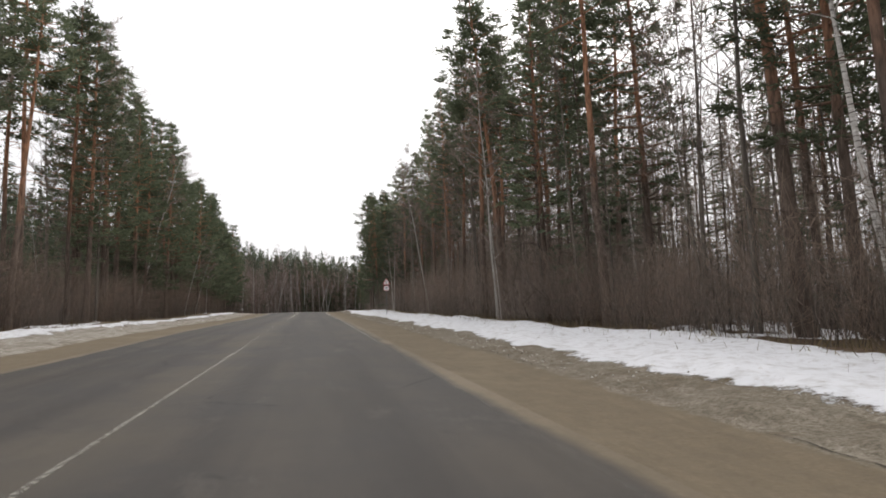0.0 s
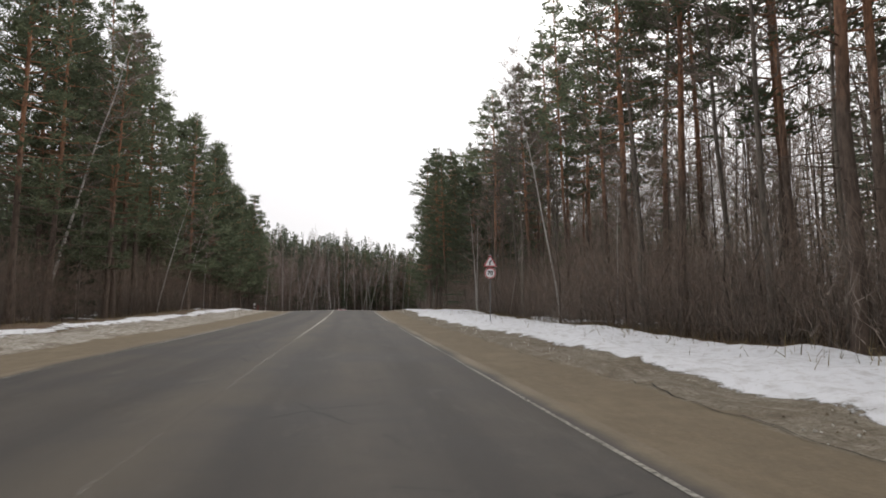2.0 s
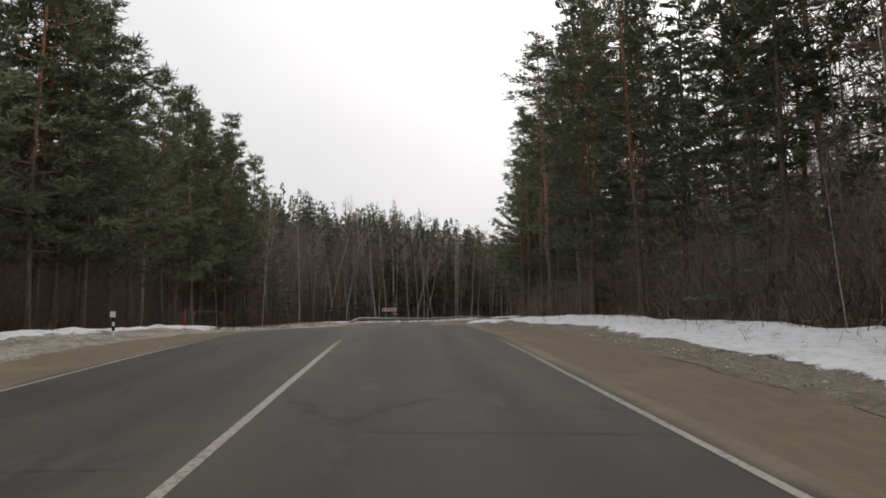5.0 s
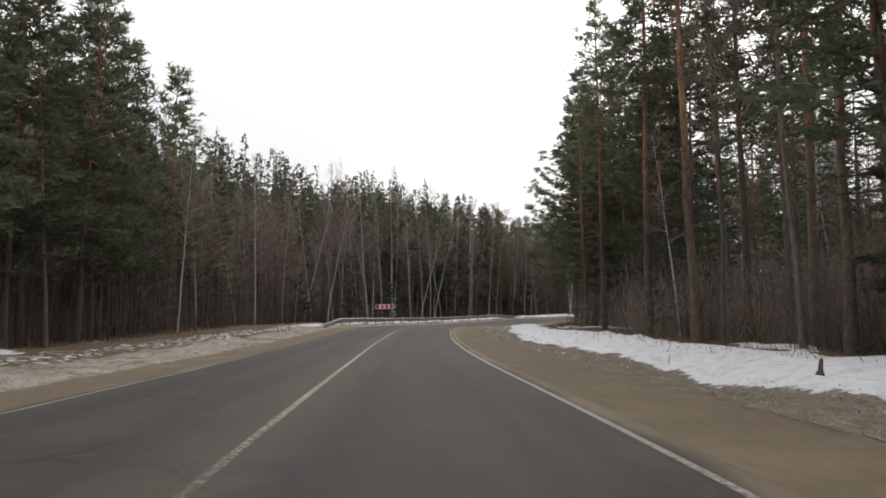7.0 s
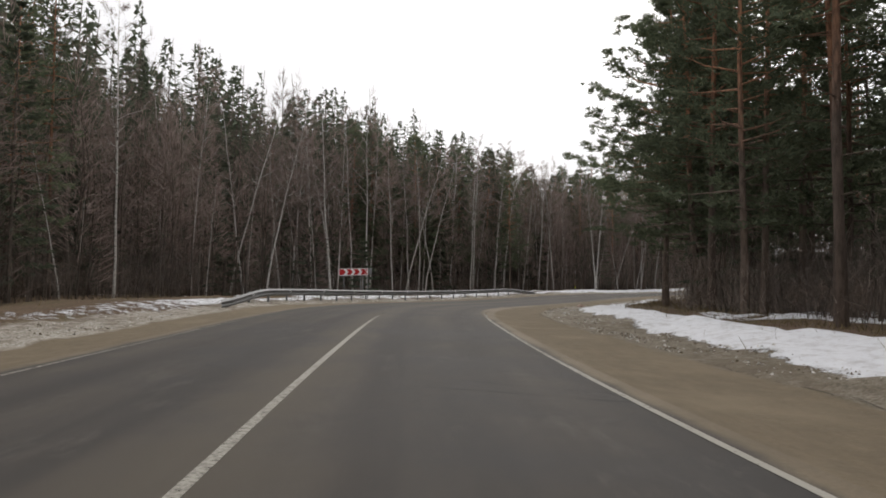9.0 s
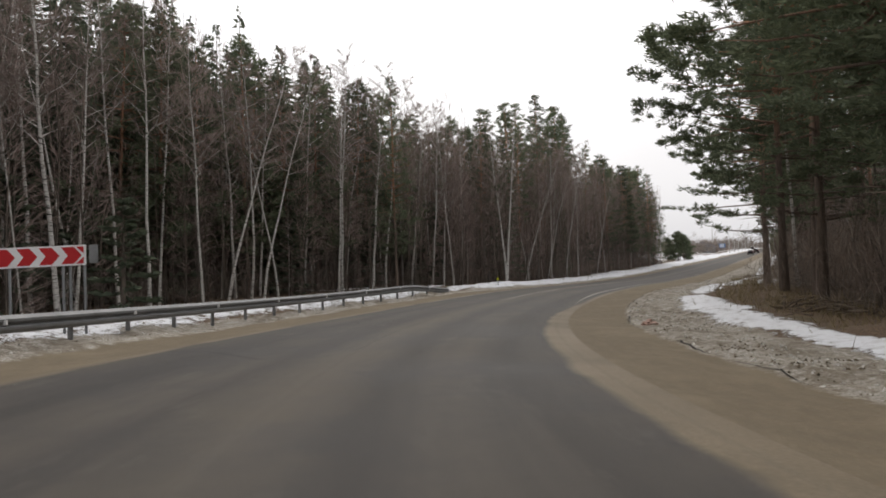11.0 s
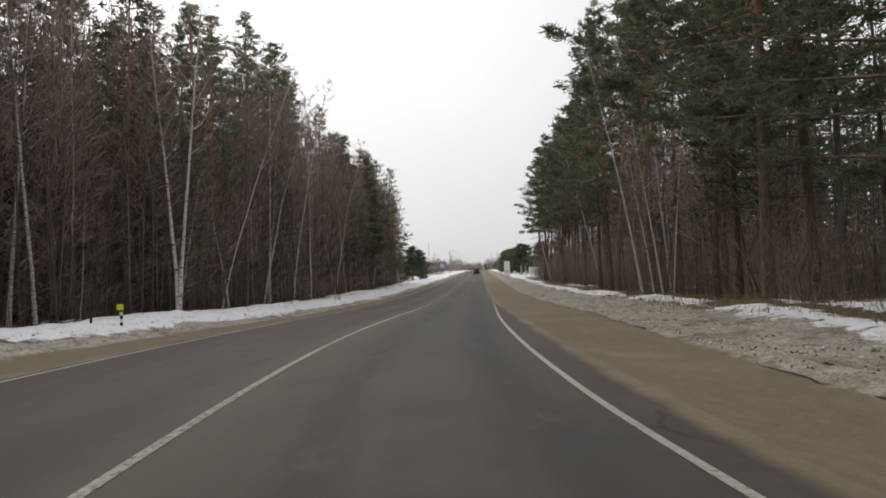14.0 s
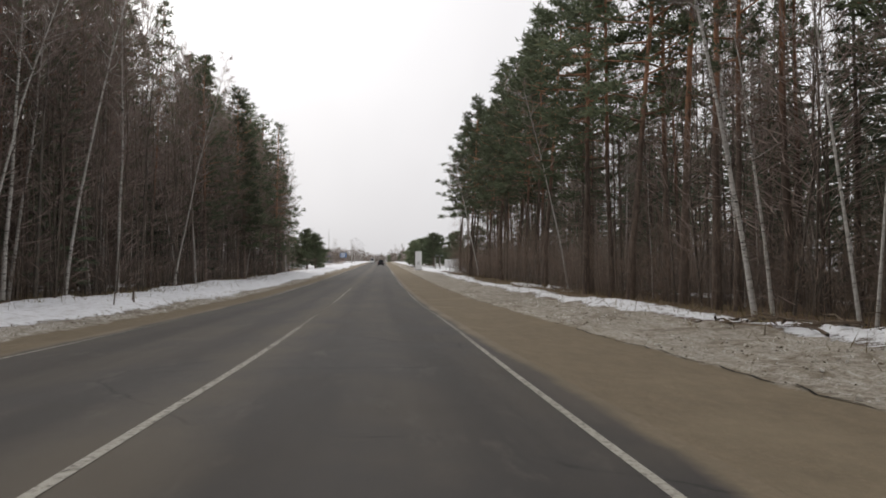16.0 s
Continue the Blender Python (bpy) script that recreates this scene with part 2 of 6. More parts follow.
def bark_material(name, low, high, turn=(0.35, 0.55), tall=22.0, flakes=9.0):
    """Bark whose colour changes with the height on the trunk, as on Scots pine."""
    m, n, l, b = material(name, 0.95)
    p = coords(n)
    info = n.new("ShaderNodeObjectInfo")
    sep = n.new("ShaderNodeSeparateXYZ")
    l.new(p, sep.inputs[0])
    f = noise_tex(n, l, p, flakes, 5, 0.65, (1, 1, 0.22))
    wide = noise_tex(n, l, p, 1.2, 3)
    r = n.new("ShaderNodeMapRange")
    r.inputs["From Min"].default_value, r.inputs["From Max"].default_value = turn[0] * tall, turn[1] * tall
    l.new(maths(n, l, "ADD", sep.outputs["Z"], maths(n, l, "MULTIPLY", wide, 3.0)), r.inputs["Value"])
    c = mix(n, l, r.outputs[0], low, high)
    c = mix(n, l, steps(n, l, f, [(0.35, (0.75, 0.75, 0.75)), (0.6, (0, 0, 0))]), c, tuple(v * 0.35 for v in low))
    shade = n.new("ShaderNodeMapRange")
    shade.inputs["To Min"].default_value, shade.inputs["To Max"].default_value = 0.7, 1.25
    l.new(info.outputs["Random"], shade.inputs["Value"])
    l.new(mix(n, l, 1.0, c, shade.outputs[0], "MULTIPLY"), b.inputs["Base Color"])
    relief(n, l, b, f, 0.8, 0.03)
    return m


def birch_material():
    m, n, l, b = material("birch_bark", 0.8)
    p = coords(n)
    band = noise_tex(n, l, p, 5.0, 4, 0.6, (0.6, 0.6, 3.0))
    wide = noise_tex(n, l, p, 0.8, 3)
    c = steps(n, l, band, [(0.36, (0.03, 0.028, 0.025)), (0.43, (0.46, 0.435, 0.40)), (0.7, (0.70, 0.68, 0.64))])
    c = mix(n, l, steps(n, l, wide, [(0.52, (0, 0, 0)), (0.72, (0.55, 0.55, 0.55))]), c, (0.20, 0.18, 0.155))
    l.new(c, b.inputs["Base Color"])
    relief(n, l, b, band, 0.4, 0.01)
    return m


def leaf_material(name, dark, light):
    """Needles or twigs: colour varies from tuft to tuft and from tree to tree."""
    m, n, l, b = material(name, 0.75)
    g, info = n.new("ShaderNodeNewGeometry"), n.new("ShaderNodeObjectInfo")
    c = mix(n, l, g.outputs["Random Per Island"], dark, light)
    s = n.new("ShaderNodeMapRange")
    s.inputs["To Min"].default_value, s.inputs["To Max"].default_value = 0.65, 1.35
    l.new(info.outputs["Random"], s.inputs["Value"])
    c = mix(n, l, 1.0, c, s.outputs[0], "MULTIPLY")
    l.new(c, b.inputs["Base Color"])
    thin = n.new("ShaderNodeBsdfTranslucent")
    l.new(c, thin.inputs["Color"])
    both = n.new("ShaderNodeMixShader")
    both.inputs[0].default_value = 0.35
    l.new(b.outputs[0], both.inputs[1])
    l.new(thin.outputs[0], both.inputs[2])
    l.new(both.outputs[0], n["Material Output"].inputs["Surface"])
    return m


ASPHALT, GROUND = asphalt_material(), ground_material()
PINE_BARK = bark_material("pine_bark", (0.18, 0.138, 0.112), (0.46, 0.235, 0.14))
SPRUCE_BARK = bark_material("spruce_bark", (0.14, 0.115, 0.095), (0.17, 0.135, 0.11))
GREY_BARK = bark_material("grey_bark", (0.21, 0.183, 0.155), (0.25, 0.215, 0.185))
BIRCH_BARK = birch_material()
PINE_NEEDLES = leaf_material("pine_needles", (0.092, 0.115, 0.072), (0.190, 0.216, 0.134))
SPRUCE_NEEDLES = leaf_material("spruce_needles", (0.080, 0.100, 0.070), (0.152, 0.178, 0.116))
BIRCH_TWIGS = leaf_material("birch_twigs", (0.19, 0.145, 0.128), (0.36, 0.29, 0.255))
GREY_TWIGS = leaf_material("bare_twigs", (0.155, 0.125, 0.106), (0.31, 0.25, 0.215))
BRUSH = leaf_material("brush_stems", (0.15, 0.127, 0.108), (0.34, 0.285, 0.243))
UNDERGROWTH = leaf_material("undergrowth_twigs", (0.165, 0.127, 0.100), (0.33, 0.256, 0.205))
DIRTY_ICE = leaf_material("dirty_ice", (0.36, 0.33, 0.285), (0.72, 0.70, 0.66))
LITTER = leaf_material("dead_litter", (0.13, 0.104, 0.072), (0.28, 0.225, 0.16))
DRY_GRASS = leaf_material("dry_grass", (0.15, 0.115, 0.06), (0.34, 0.27, 0.15))
PAINT_LINE = paint_material()
STEEL = plain("galvanised_steel", (0.30, 0.305, 0.31), 0.62, 0.35, 20, 0.3)
SIGN_WHITE = plain("sign_white", (0.86, 0.86, 0.86), 0.45, 0, 8, 0.08, 0.02)
SIGN_RED = plain("sign_red", (0.55, 0.035, 0.04), 0.45, 0, 8, 0.12, 0.02)
SIGN_BLACK = plain("sign_black", (0.012, 0.012, 0.013), 0.5, 0, 8, 0.1, 0.02)


# ---------------------------------------------------------------- the line of the road
TURN_PTS = [(0.14, 140.0), (0.64, 151.0), (1.58, 163.85), (3.42, 171.52), (5.52, 176.98), (7.88, 182.30), (10.63, 187.46), (13.67, 192.24), (16.90, 196.60)]
END, AHEAD = (31.82, 212.71), (0.7046, 0.7096)
line = [(0.0, float(y)) for y in range(-140, 131, 4)] + TURN_PTS
line += [(END[0] + AHEAD[0] * k, END[1] + AHEAD[1] * k) for k in (-12, -6, 0)]
for k in range(150):
    # past the bend the road still eases to the right by a degree
    a = math.atan2(AHEAD[1], AHEAD[0]) - radians(1.0) * min(1.0, k / 8)
    line.append((line[-1][0] + 6 * math.cos(a), line[-1][1] + 6 * math.sin(a)))
line = np.array(line)


def resample(pts, step):
    k = np.r_[0, np.cumsum(np.hypot(*np.diff(pts, axis=0).T))]
    q = np.arange(0, k[-1], step)
    return np.stack([np.interp(q, k, pts[:, 0]), np.interp(q, k, pts[:, 1])], 1)


line = resample(line, 1.0)
soft = np.hanning(23) / np.hanning(23).sum()
line[11:-11] = np.stack([np.convolve(line[:, k], soft, "valid") for k in (0, 1)], 1)
line = resample(line, 1.0)
S = np.arange(len(line)) - float(np.argmin(np.hypot(line[:, 0], line[:, 1])))
TAN = np.gradient(line, axis=0)
TAN /= np.linalg.norm(TAN, axis=1)[:, None]
RIGHT = np.stack([TAN[:, 1], -TAN[:, 0]], 1)
# height of the crown of the road along the line: a climb, a crest, a level bend, a long rise to the village
Z_S = [-140, -60, 0, 8, 17, 25, 33, 42, 50, 59, 67, 76, 86, 94, 100, 106, 112, 120, 130, 145, 160, 168, 176, 184, 190, 196, 201, 207, 213, 222, 235, 255, 285, 346, 420, 500, 600, 700, 1000]
Z_Z = [-5.6, -2.6, 0.04, 0.41, 0.82, 1.21, 1.60, 1.97, 2.32, 2.69, 3.02, 3.41, 3.90, 4.33, 4.62, 4.78, 4.81, 4.77, 4.66, 4.69, 4.91, 4.96, 4.90, 4.84, 4.85, 4.91, 5.05, 5.20, 5.32, 5.43, 5.52, 5.88, 6.86, 9.25, 12.2, 15.3, 19.2, 23.0, 31.0]


def road_z(s):
    return (np.interp(np.asarray(s) - 4, Z_S, Z_Z) + np.interp(s, Z_S, Z_Z) + np.interp(np.asarray(s) + 4, Z_S, Z_Z)) / 3


def place(s, d):
    """The point of the plan at a station along the road and a distance to the right of its middle."""
    s, d = np.asarray(s, float), np.asarray(d, float)
    c = [np.interp(s, S, line[:, k]) + d * np.interp(s, S, RIGHT[:, k]) for k in (0, 1)]
    return np.stack(c, -1)


def station(x, y):
    i = int(np.argmin((line[:, 0] - x) ** 2 + (line[:, 1] - y) ** 2))
    return S[i] + (x - line[i, 0]) * TAN[i, 0] + (y - line[i, 1]) * TAN[i, 1], (x - line[i, 0]) * RIGHT[i, 0] + (y - line[i, 1]) * RIGHT[i, 1]


def bank(s):
    """The road leans into the bend."""
    return np.interp(s, [138, 165, 206, 240], [0.0, 0.021, 0.019, 0.004])


def heading(s):
    """Degrees about z that turn +y along the road."""
    tx, ty = np.interp(s, S, TAN[:, 0]), np.interp(s, S, TAN[:, 1])
    return math.degrees(math.atan2(-tx, ty))


def wave(a, b, seed):
    """A smooth field of about -1 to 1 over two coordinates."""
    out = 0
    r = np.random.RandomState(seed)
    for k in range(6):
        f, t, p = 0.6 * 1.7 ** k, r.uniform(0, 6.28), r.uniform(0, 6.28)
        out = out + np.sin(f * (a * math.cos(t) + b * math.sin(t)) + p + 1.3 * np.sin(0.7 * f * (b * math.cos(t) - a * math.sin(t)) + 2 * p)) / 1.35 ** k
    return out / 2.6


def smooth(a, b, v):
    t = np.clip((v - a) / (b - a), 0, 1)
    return t * t * (3 - 2 * t)


EDGE = 4.05


def sand_edge(s, side):
    """How far out the sandy paved shoulder reaches."""
    if side > 0:
        return np.interp(s, [60, 110, 150, 176, 208, 226], [5.65, 5.9, 6.3, 5.9, 5.9, 6.7])
    return np.interp(s, [100, 125, 150, 165, 212, 226], [6.2, 5.6, 5.6, 5.8, 5.8, 5.2])


def zones(s, d):
    """Sand, verge and snow, 0 to 1, and the height over the road's crown."""
    s, d = np.broadcast_arrays(np.asarray(s, float), np.asarray(d, float))
    a = np.abs(d)
    w1, w2, w3 = wave(s * 0.12, d * 0.1, 3), wave(s * 0.5, d * 0.5, 4), wave(s * 1.5, d * 1.6, 5)
    bend = smooth(150, 165, s) * (1 - smooth(212, 224, s))
    out_sand = np.where(d > 0, sand_edge(s, 1), sand_edge(s, -1)) + 0.10 * w1
    out_verge = np.where(d > 0, np.interp(s, [60, 100, 128, 145, 158, 180, 208, 226], [7.0, 7.1, 7.0, 7.4, 8.6, 8.2, 8.3, 10.1]), 9.3 - 1.3 * smooth(95, 120, s) - 2.1 * smooth(208, 225, s) - 1.0 * bend) + 0.5 * w1
    out_snow = np.where(d > 0, np.interp(s, [100, 120, 150, 178, 212, 230], [13.4, 12.4, 12.0, 10.0, 10.0, 11.9]), 11.1 + 0.6 * smooth(205, 225, s) - 1.6 * bend) + 0.9 * w1 + 0.5 * w2
    sand = 1 - smooth(out_sand - 0.25, out_sand + 0.35, a)
    verge = 1 - smooth(out_verge - 0.4, out_verge + 0.6, a)
    snow = smooth(out_verge - 0.7, out_verge + 0.5, a + 0.4 * w2) * (1 - smooth(out_snow - 0.8, out_snow + 0.6, a + 0.3 * w3))
    bare_ground = np.where(d > 0, smooth(176, 186, s) * 0.28 + 0.08 * smooth(222, 236, s), 0.30 * (1 - smooth(114, 124, s)) + (0.56 - 0.15 * smooth(158, 166, s)) * smooth(114, 124, s) * (1 - smooth(212, 224, s)) + 0.12 * smooth(224, 240, s))
    snow = snow * (1 - bare_ground)
    patches = smooth(0.25, 0.75, wave(s * 0.22, d * 0.3, 9) + 0.25 * w3) * smooth(out_snow, out_snow + 1.5, a) * 0.9 * (1 - smooth(20, 28, a))
    field = smooth(322, 345, s) * smooth(8.5, 11, a) * smooth(-0.5, 0.2, wave(s * 0.08, d * 0.15, 12) + 0.2 * w3)
    snow = np.maximum(np.maximum(snow, patches), field)
    h = -0.02 * np.minimum(a, EDGE) - 0.05 * smooth(EDGE, EDGE + 0.5, a)
    h = h - bank(s) * np.clip(d, -9, 7)
    h = h + 0.09 * smooth(out_sand, out_sand + 0.4, a) * (0.7 + 0.8 * w3) + 0.13 * smooth(out_verge - 0.8, out_verge + 1.4, a)
    h = h + 0.085 * snow * (1 + 0.8 * w2 + 0.7 * w3) - 0.12 * smooth(11, 15, a) * (1 + 0.9 * wave(s * 0.15, d * 0.2, 8))
    # a shallow ditch beside the climb
    h = h - 0.27 * np.where(d > 0, smooth(5.8, 9.4, a), 0.0) * smooth(-10, 20, s) * (1 - smooth(102, 118, s))
    w4 = wave(s * 3.1, d * 3.4, 6)
    h = h + (0.025 * w3 + 0.012 * w4) * smooth(EDGE, EDGE + 0.8, a) + 0.03 * w4 * (1 - sand) * (1 - smooth(14, 18, a))
    return sand, verge, snow, h


def ground_z(x, y):
    s, d = station(x, y)
    return float(road_z(s) + zones(s, d)[3])


def sheet(name, ss, dd, mat, lift=0.0, attrs=True, drift=0.0):
    """A strip of ground or road over stations ss and offsets dd."""
    gs, gd = np.meshgrid(ss, dd, indexing="ij")
    gd = gd + np.broadcast_to(drift, ss.shape)[:, None]
    sand, verge, snow, h = zones(gs, gd)
    xy = place(gs, gd)
    co = np.concatenate([xy, (road_z(gs) + h + lift)[..., None]], -1).reshape(-1, 3)
    ns, nd = gs.shape
    q = (np.arange(ns - 1)[:, None] * nd + np.arange(nd - 1)).ravel()
    faces = np.stack([q, q + 1, q + nd + 1, q + nd], 1)[:, ::-1]
    me = bpy.data.meshes.new(name)
    me.from_pydata(co.tolist(), [], faces.tolist())
    if me.polygons[0].normal.z < 0:
        me.flip_normals()
    uv = me.uv_layers.new(name="sd")
    loops = np.empty(len(me.loops), int)
    me.loops.foreach_get("vertex_index", loops)
    uv.data.foreach_set("uv", np.stack([gs.ravel(), gd.ravel()], 1)[loops].ravel())
    if attrs:
        slush = np.where(gd > 0, 0.10 + 0.60 * smooth(150, 180, gs), 0.80)
        for k, v in (("sand", sand), ("verge", verge), ("snow", snow), ("slush", slush)):
            me.attributes.new(k, "FLOAT", "POINT").data.foreach_set("value", v.ravel().astype(np.float32))
    me.polygons.foreach_set("use_smooth", [True] * len(me.polygons))
    me.materials.append(mat)
    return new(name, me)


near_s = np.concatenate([np.arange(-60, -6, 3.0), np.arange(-6, 262, 0.55), np.arange(262, 420, 2.0), np.arange(420, 961, 10.0)])
tagged(sheet("road", near_s[::2], np.linspace(-EDGE, EDGE, 17), ASPHALT, attrs=False), "worn grey two-lane asphalt road dusted with sand", "road", kind="structure")
side = np.concatenate([[0, 0.25], np.arange(0.5, 10.2, 0.3), np.arange(10.6, 20, 0.8), np.arange(21, 60, 3.0), [70, 85]])
for name, dd in (("ground", EDGE + side), ("ground_2", -EDGE - side)):
    tagged(sheet(name, near_s, dd, GROUND), "sandy shoulder, dirty snow bank and brown leaf litter", "ground", kind="structure")


def far_ground():
    """The land beyond, out to the horizon, under the wood's floor."""
    bm = bmesh.new()
    r = [bm.verts.new((x, y, -9.0)) for x, y in ((-3000, -3000), (3000, -3000), (3000, 3000), (-3000, 3000))]
    bm.faces.new(r)
    me = bpy.data.meshes.new("ground_3")
    bm.to_mesh(me)
    bm.free()
    me.materials.append(GROUND)
    tagged(new("ground_3", me), "brown winter land far beyond the wood", "ground", kind="structure")


far_ground()


def stripe(name, d, width, s0, s1, label):
    ss = np.append(np.arange(s0, s1 - 0.3, 0.8), s1)
    ob = sheet(name, ss, np.array([d - width / 2, d, d + width / 2]), PAINT_LINE, lift=0.006, attrs=False,
               drift=(-0.24 * smooth(172, 184, ss) * (1 - smooth(214, 236, ss)) if d == 0.07 else -0.42 * smooth(194, 208, ss) * (1 - smooth(218, 242, ss)) if d > 1 else 0.0))
    return tagged(ob, label, "road marking", kind="structure")


for k, (s_a, s_b, wide) in enumerate(((-40, 49.4, 0.055), (50.2, 66, 0.058), (66, 238, 0.092), (238, 268, 0.045))):
    stripe("line_middle" if not k else f"line_middle_{k + 1}", 0.07, wide, s_a, s_b, "worn white centre line on the asphalt")
for k, (s_a, s_b, wide) in enumerate(((-40, 63, 0.055), (63, 560, 0.085))):
    stripe("line_right" if not k else f"line_right_{k + 1}", 3.70, wide, s_a, s_b, "worn white edge line on the asphalt")
stripe("line_left", -3.66, 0.075, -40, 560, "worn white edge line on the asphalt")


def edge_crack(name, side, seed, s_end):
    """The broken edge of the paved shoulder, a dark ragged gap."""
    rng = np.random.RandomState(seed)
    v, f = [], []
    s = -10.0
    while s < s_end:
        run = rng.uniform(5, 18)
        ss = np.arange(s, s + run, 0.3)
        base = sand_edge(ss, side) + 0.04 + 0.10 * wave(ss * 0.5, ss * 0, seed + 1) + 0.035 * rng.normal(size=len(ss))
        wd = (0.4 + 0.6 * smooth(150, 180, ss)) * (0.012 + 0.022 * np.abs(wave(ss * 1.2, ss * 0, seed + 2))) * np.minimum(1, np.minimum(ss - s, s + run - ss) / 1.0)
        z = road_z(ss) + zones(ss, side * base)[3] + 0.014
        a, b = place(ss, side * (base - wd)), place(ss, side * (base + wd))
        n0 = len(v)
        for i in range(len(ss)):
            v += [(a[i, 0], a[i, 1], z[i]), (b[i, 0], b[i, 1], z[i])]
            if i:
                k = n0 + 2 * i
                f.append((k - 2, k, k + 1, k - 1) if side > 0 else (k - 2, k - 1, k + 1, k))
        s += run + rng.uniform(0.5, 6)
    me = bpy.data.meshes.new(name)
    me.from_pydata([tuple(map(float, p)) for p in v], [], f)
    me.materials.append(DARK_SOIL)
    tagged(new(name, me), "dark ragged crack along the sandy shoulder", "crack", kind="structure")


DARK_SOIL = plain("dark_wet_soil", (0.03, 0.025, 0.02), 0.9, 0, 20, 0.4, 0.5)
edge_crack("asphalt_crack", 1, 71, 330)
edge_crack("asphalt_crack_2", -1, 75, 120)


# ---------------------------------------------------------------- mesh helpers
class Build:
    """Collects tubes and spikes for one mesh."""

    def __init__(self):
        self.v, self.f, self.n = [], [], 0

    def tube(self, pts, radii, sides):
        pts, radii = np.asarray(pts, float), np.asarray(radii, float)
        t = np.gradient(pts, axis=0)
        t /= np.linalg.norm(t, axis=1)[:, None] + 1e-9
        ref = np.array([1.0, 0.02, 0.03]) if abs(t[0, 0]) < 0.8 else np.array([0.02, 1.0, 0.03])
        a = np.cross(t, ref)
        a /= np.linalg.norm(a, axis=1)[:, None] + 1e-9
        b = np.cross(t, a)
        k = np.arange(sides) * 2 * np.pi / sides
        ring = pts[:, None] + radii[:, None, None] * (np.cos(k)[None, :, None] * a[:, None] + np.sin(k)[None, :, None] * b[:, None])
        m = len(pts)
        self.v.append(ring.reshape(-1, 3))
        j = np.arange(sides)
        for i in range(m - 1):
            lo, hi = self.n + i * sides, self.n + (i + 1) * sides
            self.f += [(lo + x, lo + (x + 1) % sides, hi + (x + 1) % sides, hi + x) for x in range(sides)]
        self.f.append(tuple(self.n + (m - 1) * sides + x for x in range(sides)))
        self.n += m * sides

    def spikes(self, base, way, wide, rng):
        """Thin three-faced spikes from base along way (length included)."""
        base, way = np.asarray(base, float), np.asarray(way, float)
        wide = np.broadcast_to(np.asarray(wide, float), (len(base),))[:, None]
        r = rng.normal(size=base.shape)
        a = np.cross(way, r)
        a /= np.linalg.norm(a, axis=1)[:, None] + 1e-9
        b = np.cross(way, a)
        b /= np.linalg.norm(b, axis=1)[:, None] + 1e-9
        v = np.stack([base + a * wide, base - 0.5 * a * wide + 0.8 * b * wide, base - 0.5 * a * wide - 0.8 * b * wide, base + way], 1)
        i = self.n + 4 * np.arange(len(base))
        self.v.append(v.reshape(-1, 3))
        self.f += np.concatenate([np.stack([i, i + 1, i + 3], 1), np.stack([i + 1, i + 2, i + 3], 1), np.stack([i + 2, i, i + 3], 1)]).tolist()
        self.n += 4 * len(base)

    def blades(self, base, way, wide, rng):
        """Flat tapered tufts of needles: one narrow triangle each."""
        base, way = np.asarray(base, float), np.asarray(way, float)
        wide = np.broadcast_to(np.asarray(wide, float), (len(base),))[:, None]
        a = np.cross(way, rng.normal(size=base.shape))
        a /= np.linalg.norm(a, axis=1)[:, None] + 1e-9
        v = np.stack([base + a * wide, base + way, base - a * wide + 0.15 * way], 1)
        i = self.n + 3 * np.arange(len(base))
        self.v.append(v.reshape(-1, 3))
        self.f += np.stack([i, i + 1, i + 2], 1).tolist()
        self.n += 3 * len(base)

    def mesh(self, name, mat, shade=True):
        me = bpy.data.meshes.new(name)
        me.from_pydata(np.concatenate(self.v).tolist(), [], self.f)
        me.materials.append(mat)
        if shade:
            me.polygons.foreach_set("use_smooth", [True] * len(me.polygons))
        return me


def part(name, me, parent, label=""):
    ob = new(name, me)
    ob.parent = parent
    return tagged(ob, label)


def unit(v):
    return v / (np.linalg.norm(v, axis=-1, keepdims=True) + 1e-9)


# ---------------------------------------------------------------- trees
def trunk_line(rng, tall, lean, n=9, wob=0.25):
    k = np.linspace(0, 1, n)
    a = rng.uniform(0, 6.28)
    x = lean * tall * k ** 1.2 + np.cumsum(rng.normal(0, wob / n, n)) * tall / 12
    y = np.cumsum(rng.normal(0, wob / n, n)) * tall / 12
    x, y = x - x[0], y - y[0]
    return np.stack([x, y, k * tall - 0.3 * (k == 0)], 1)


def on_line(pts, h, tall):
    return np.array([np.interp(h, np.linspace(0, tall, len(pts)), pts[:, c]) for c in range(3)])


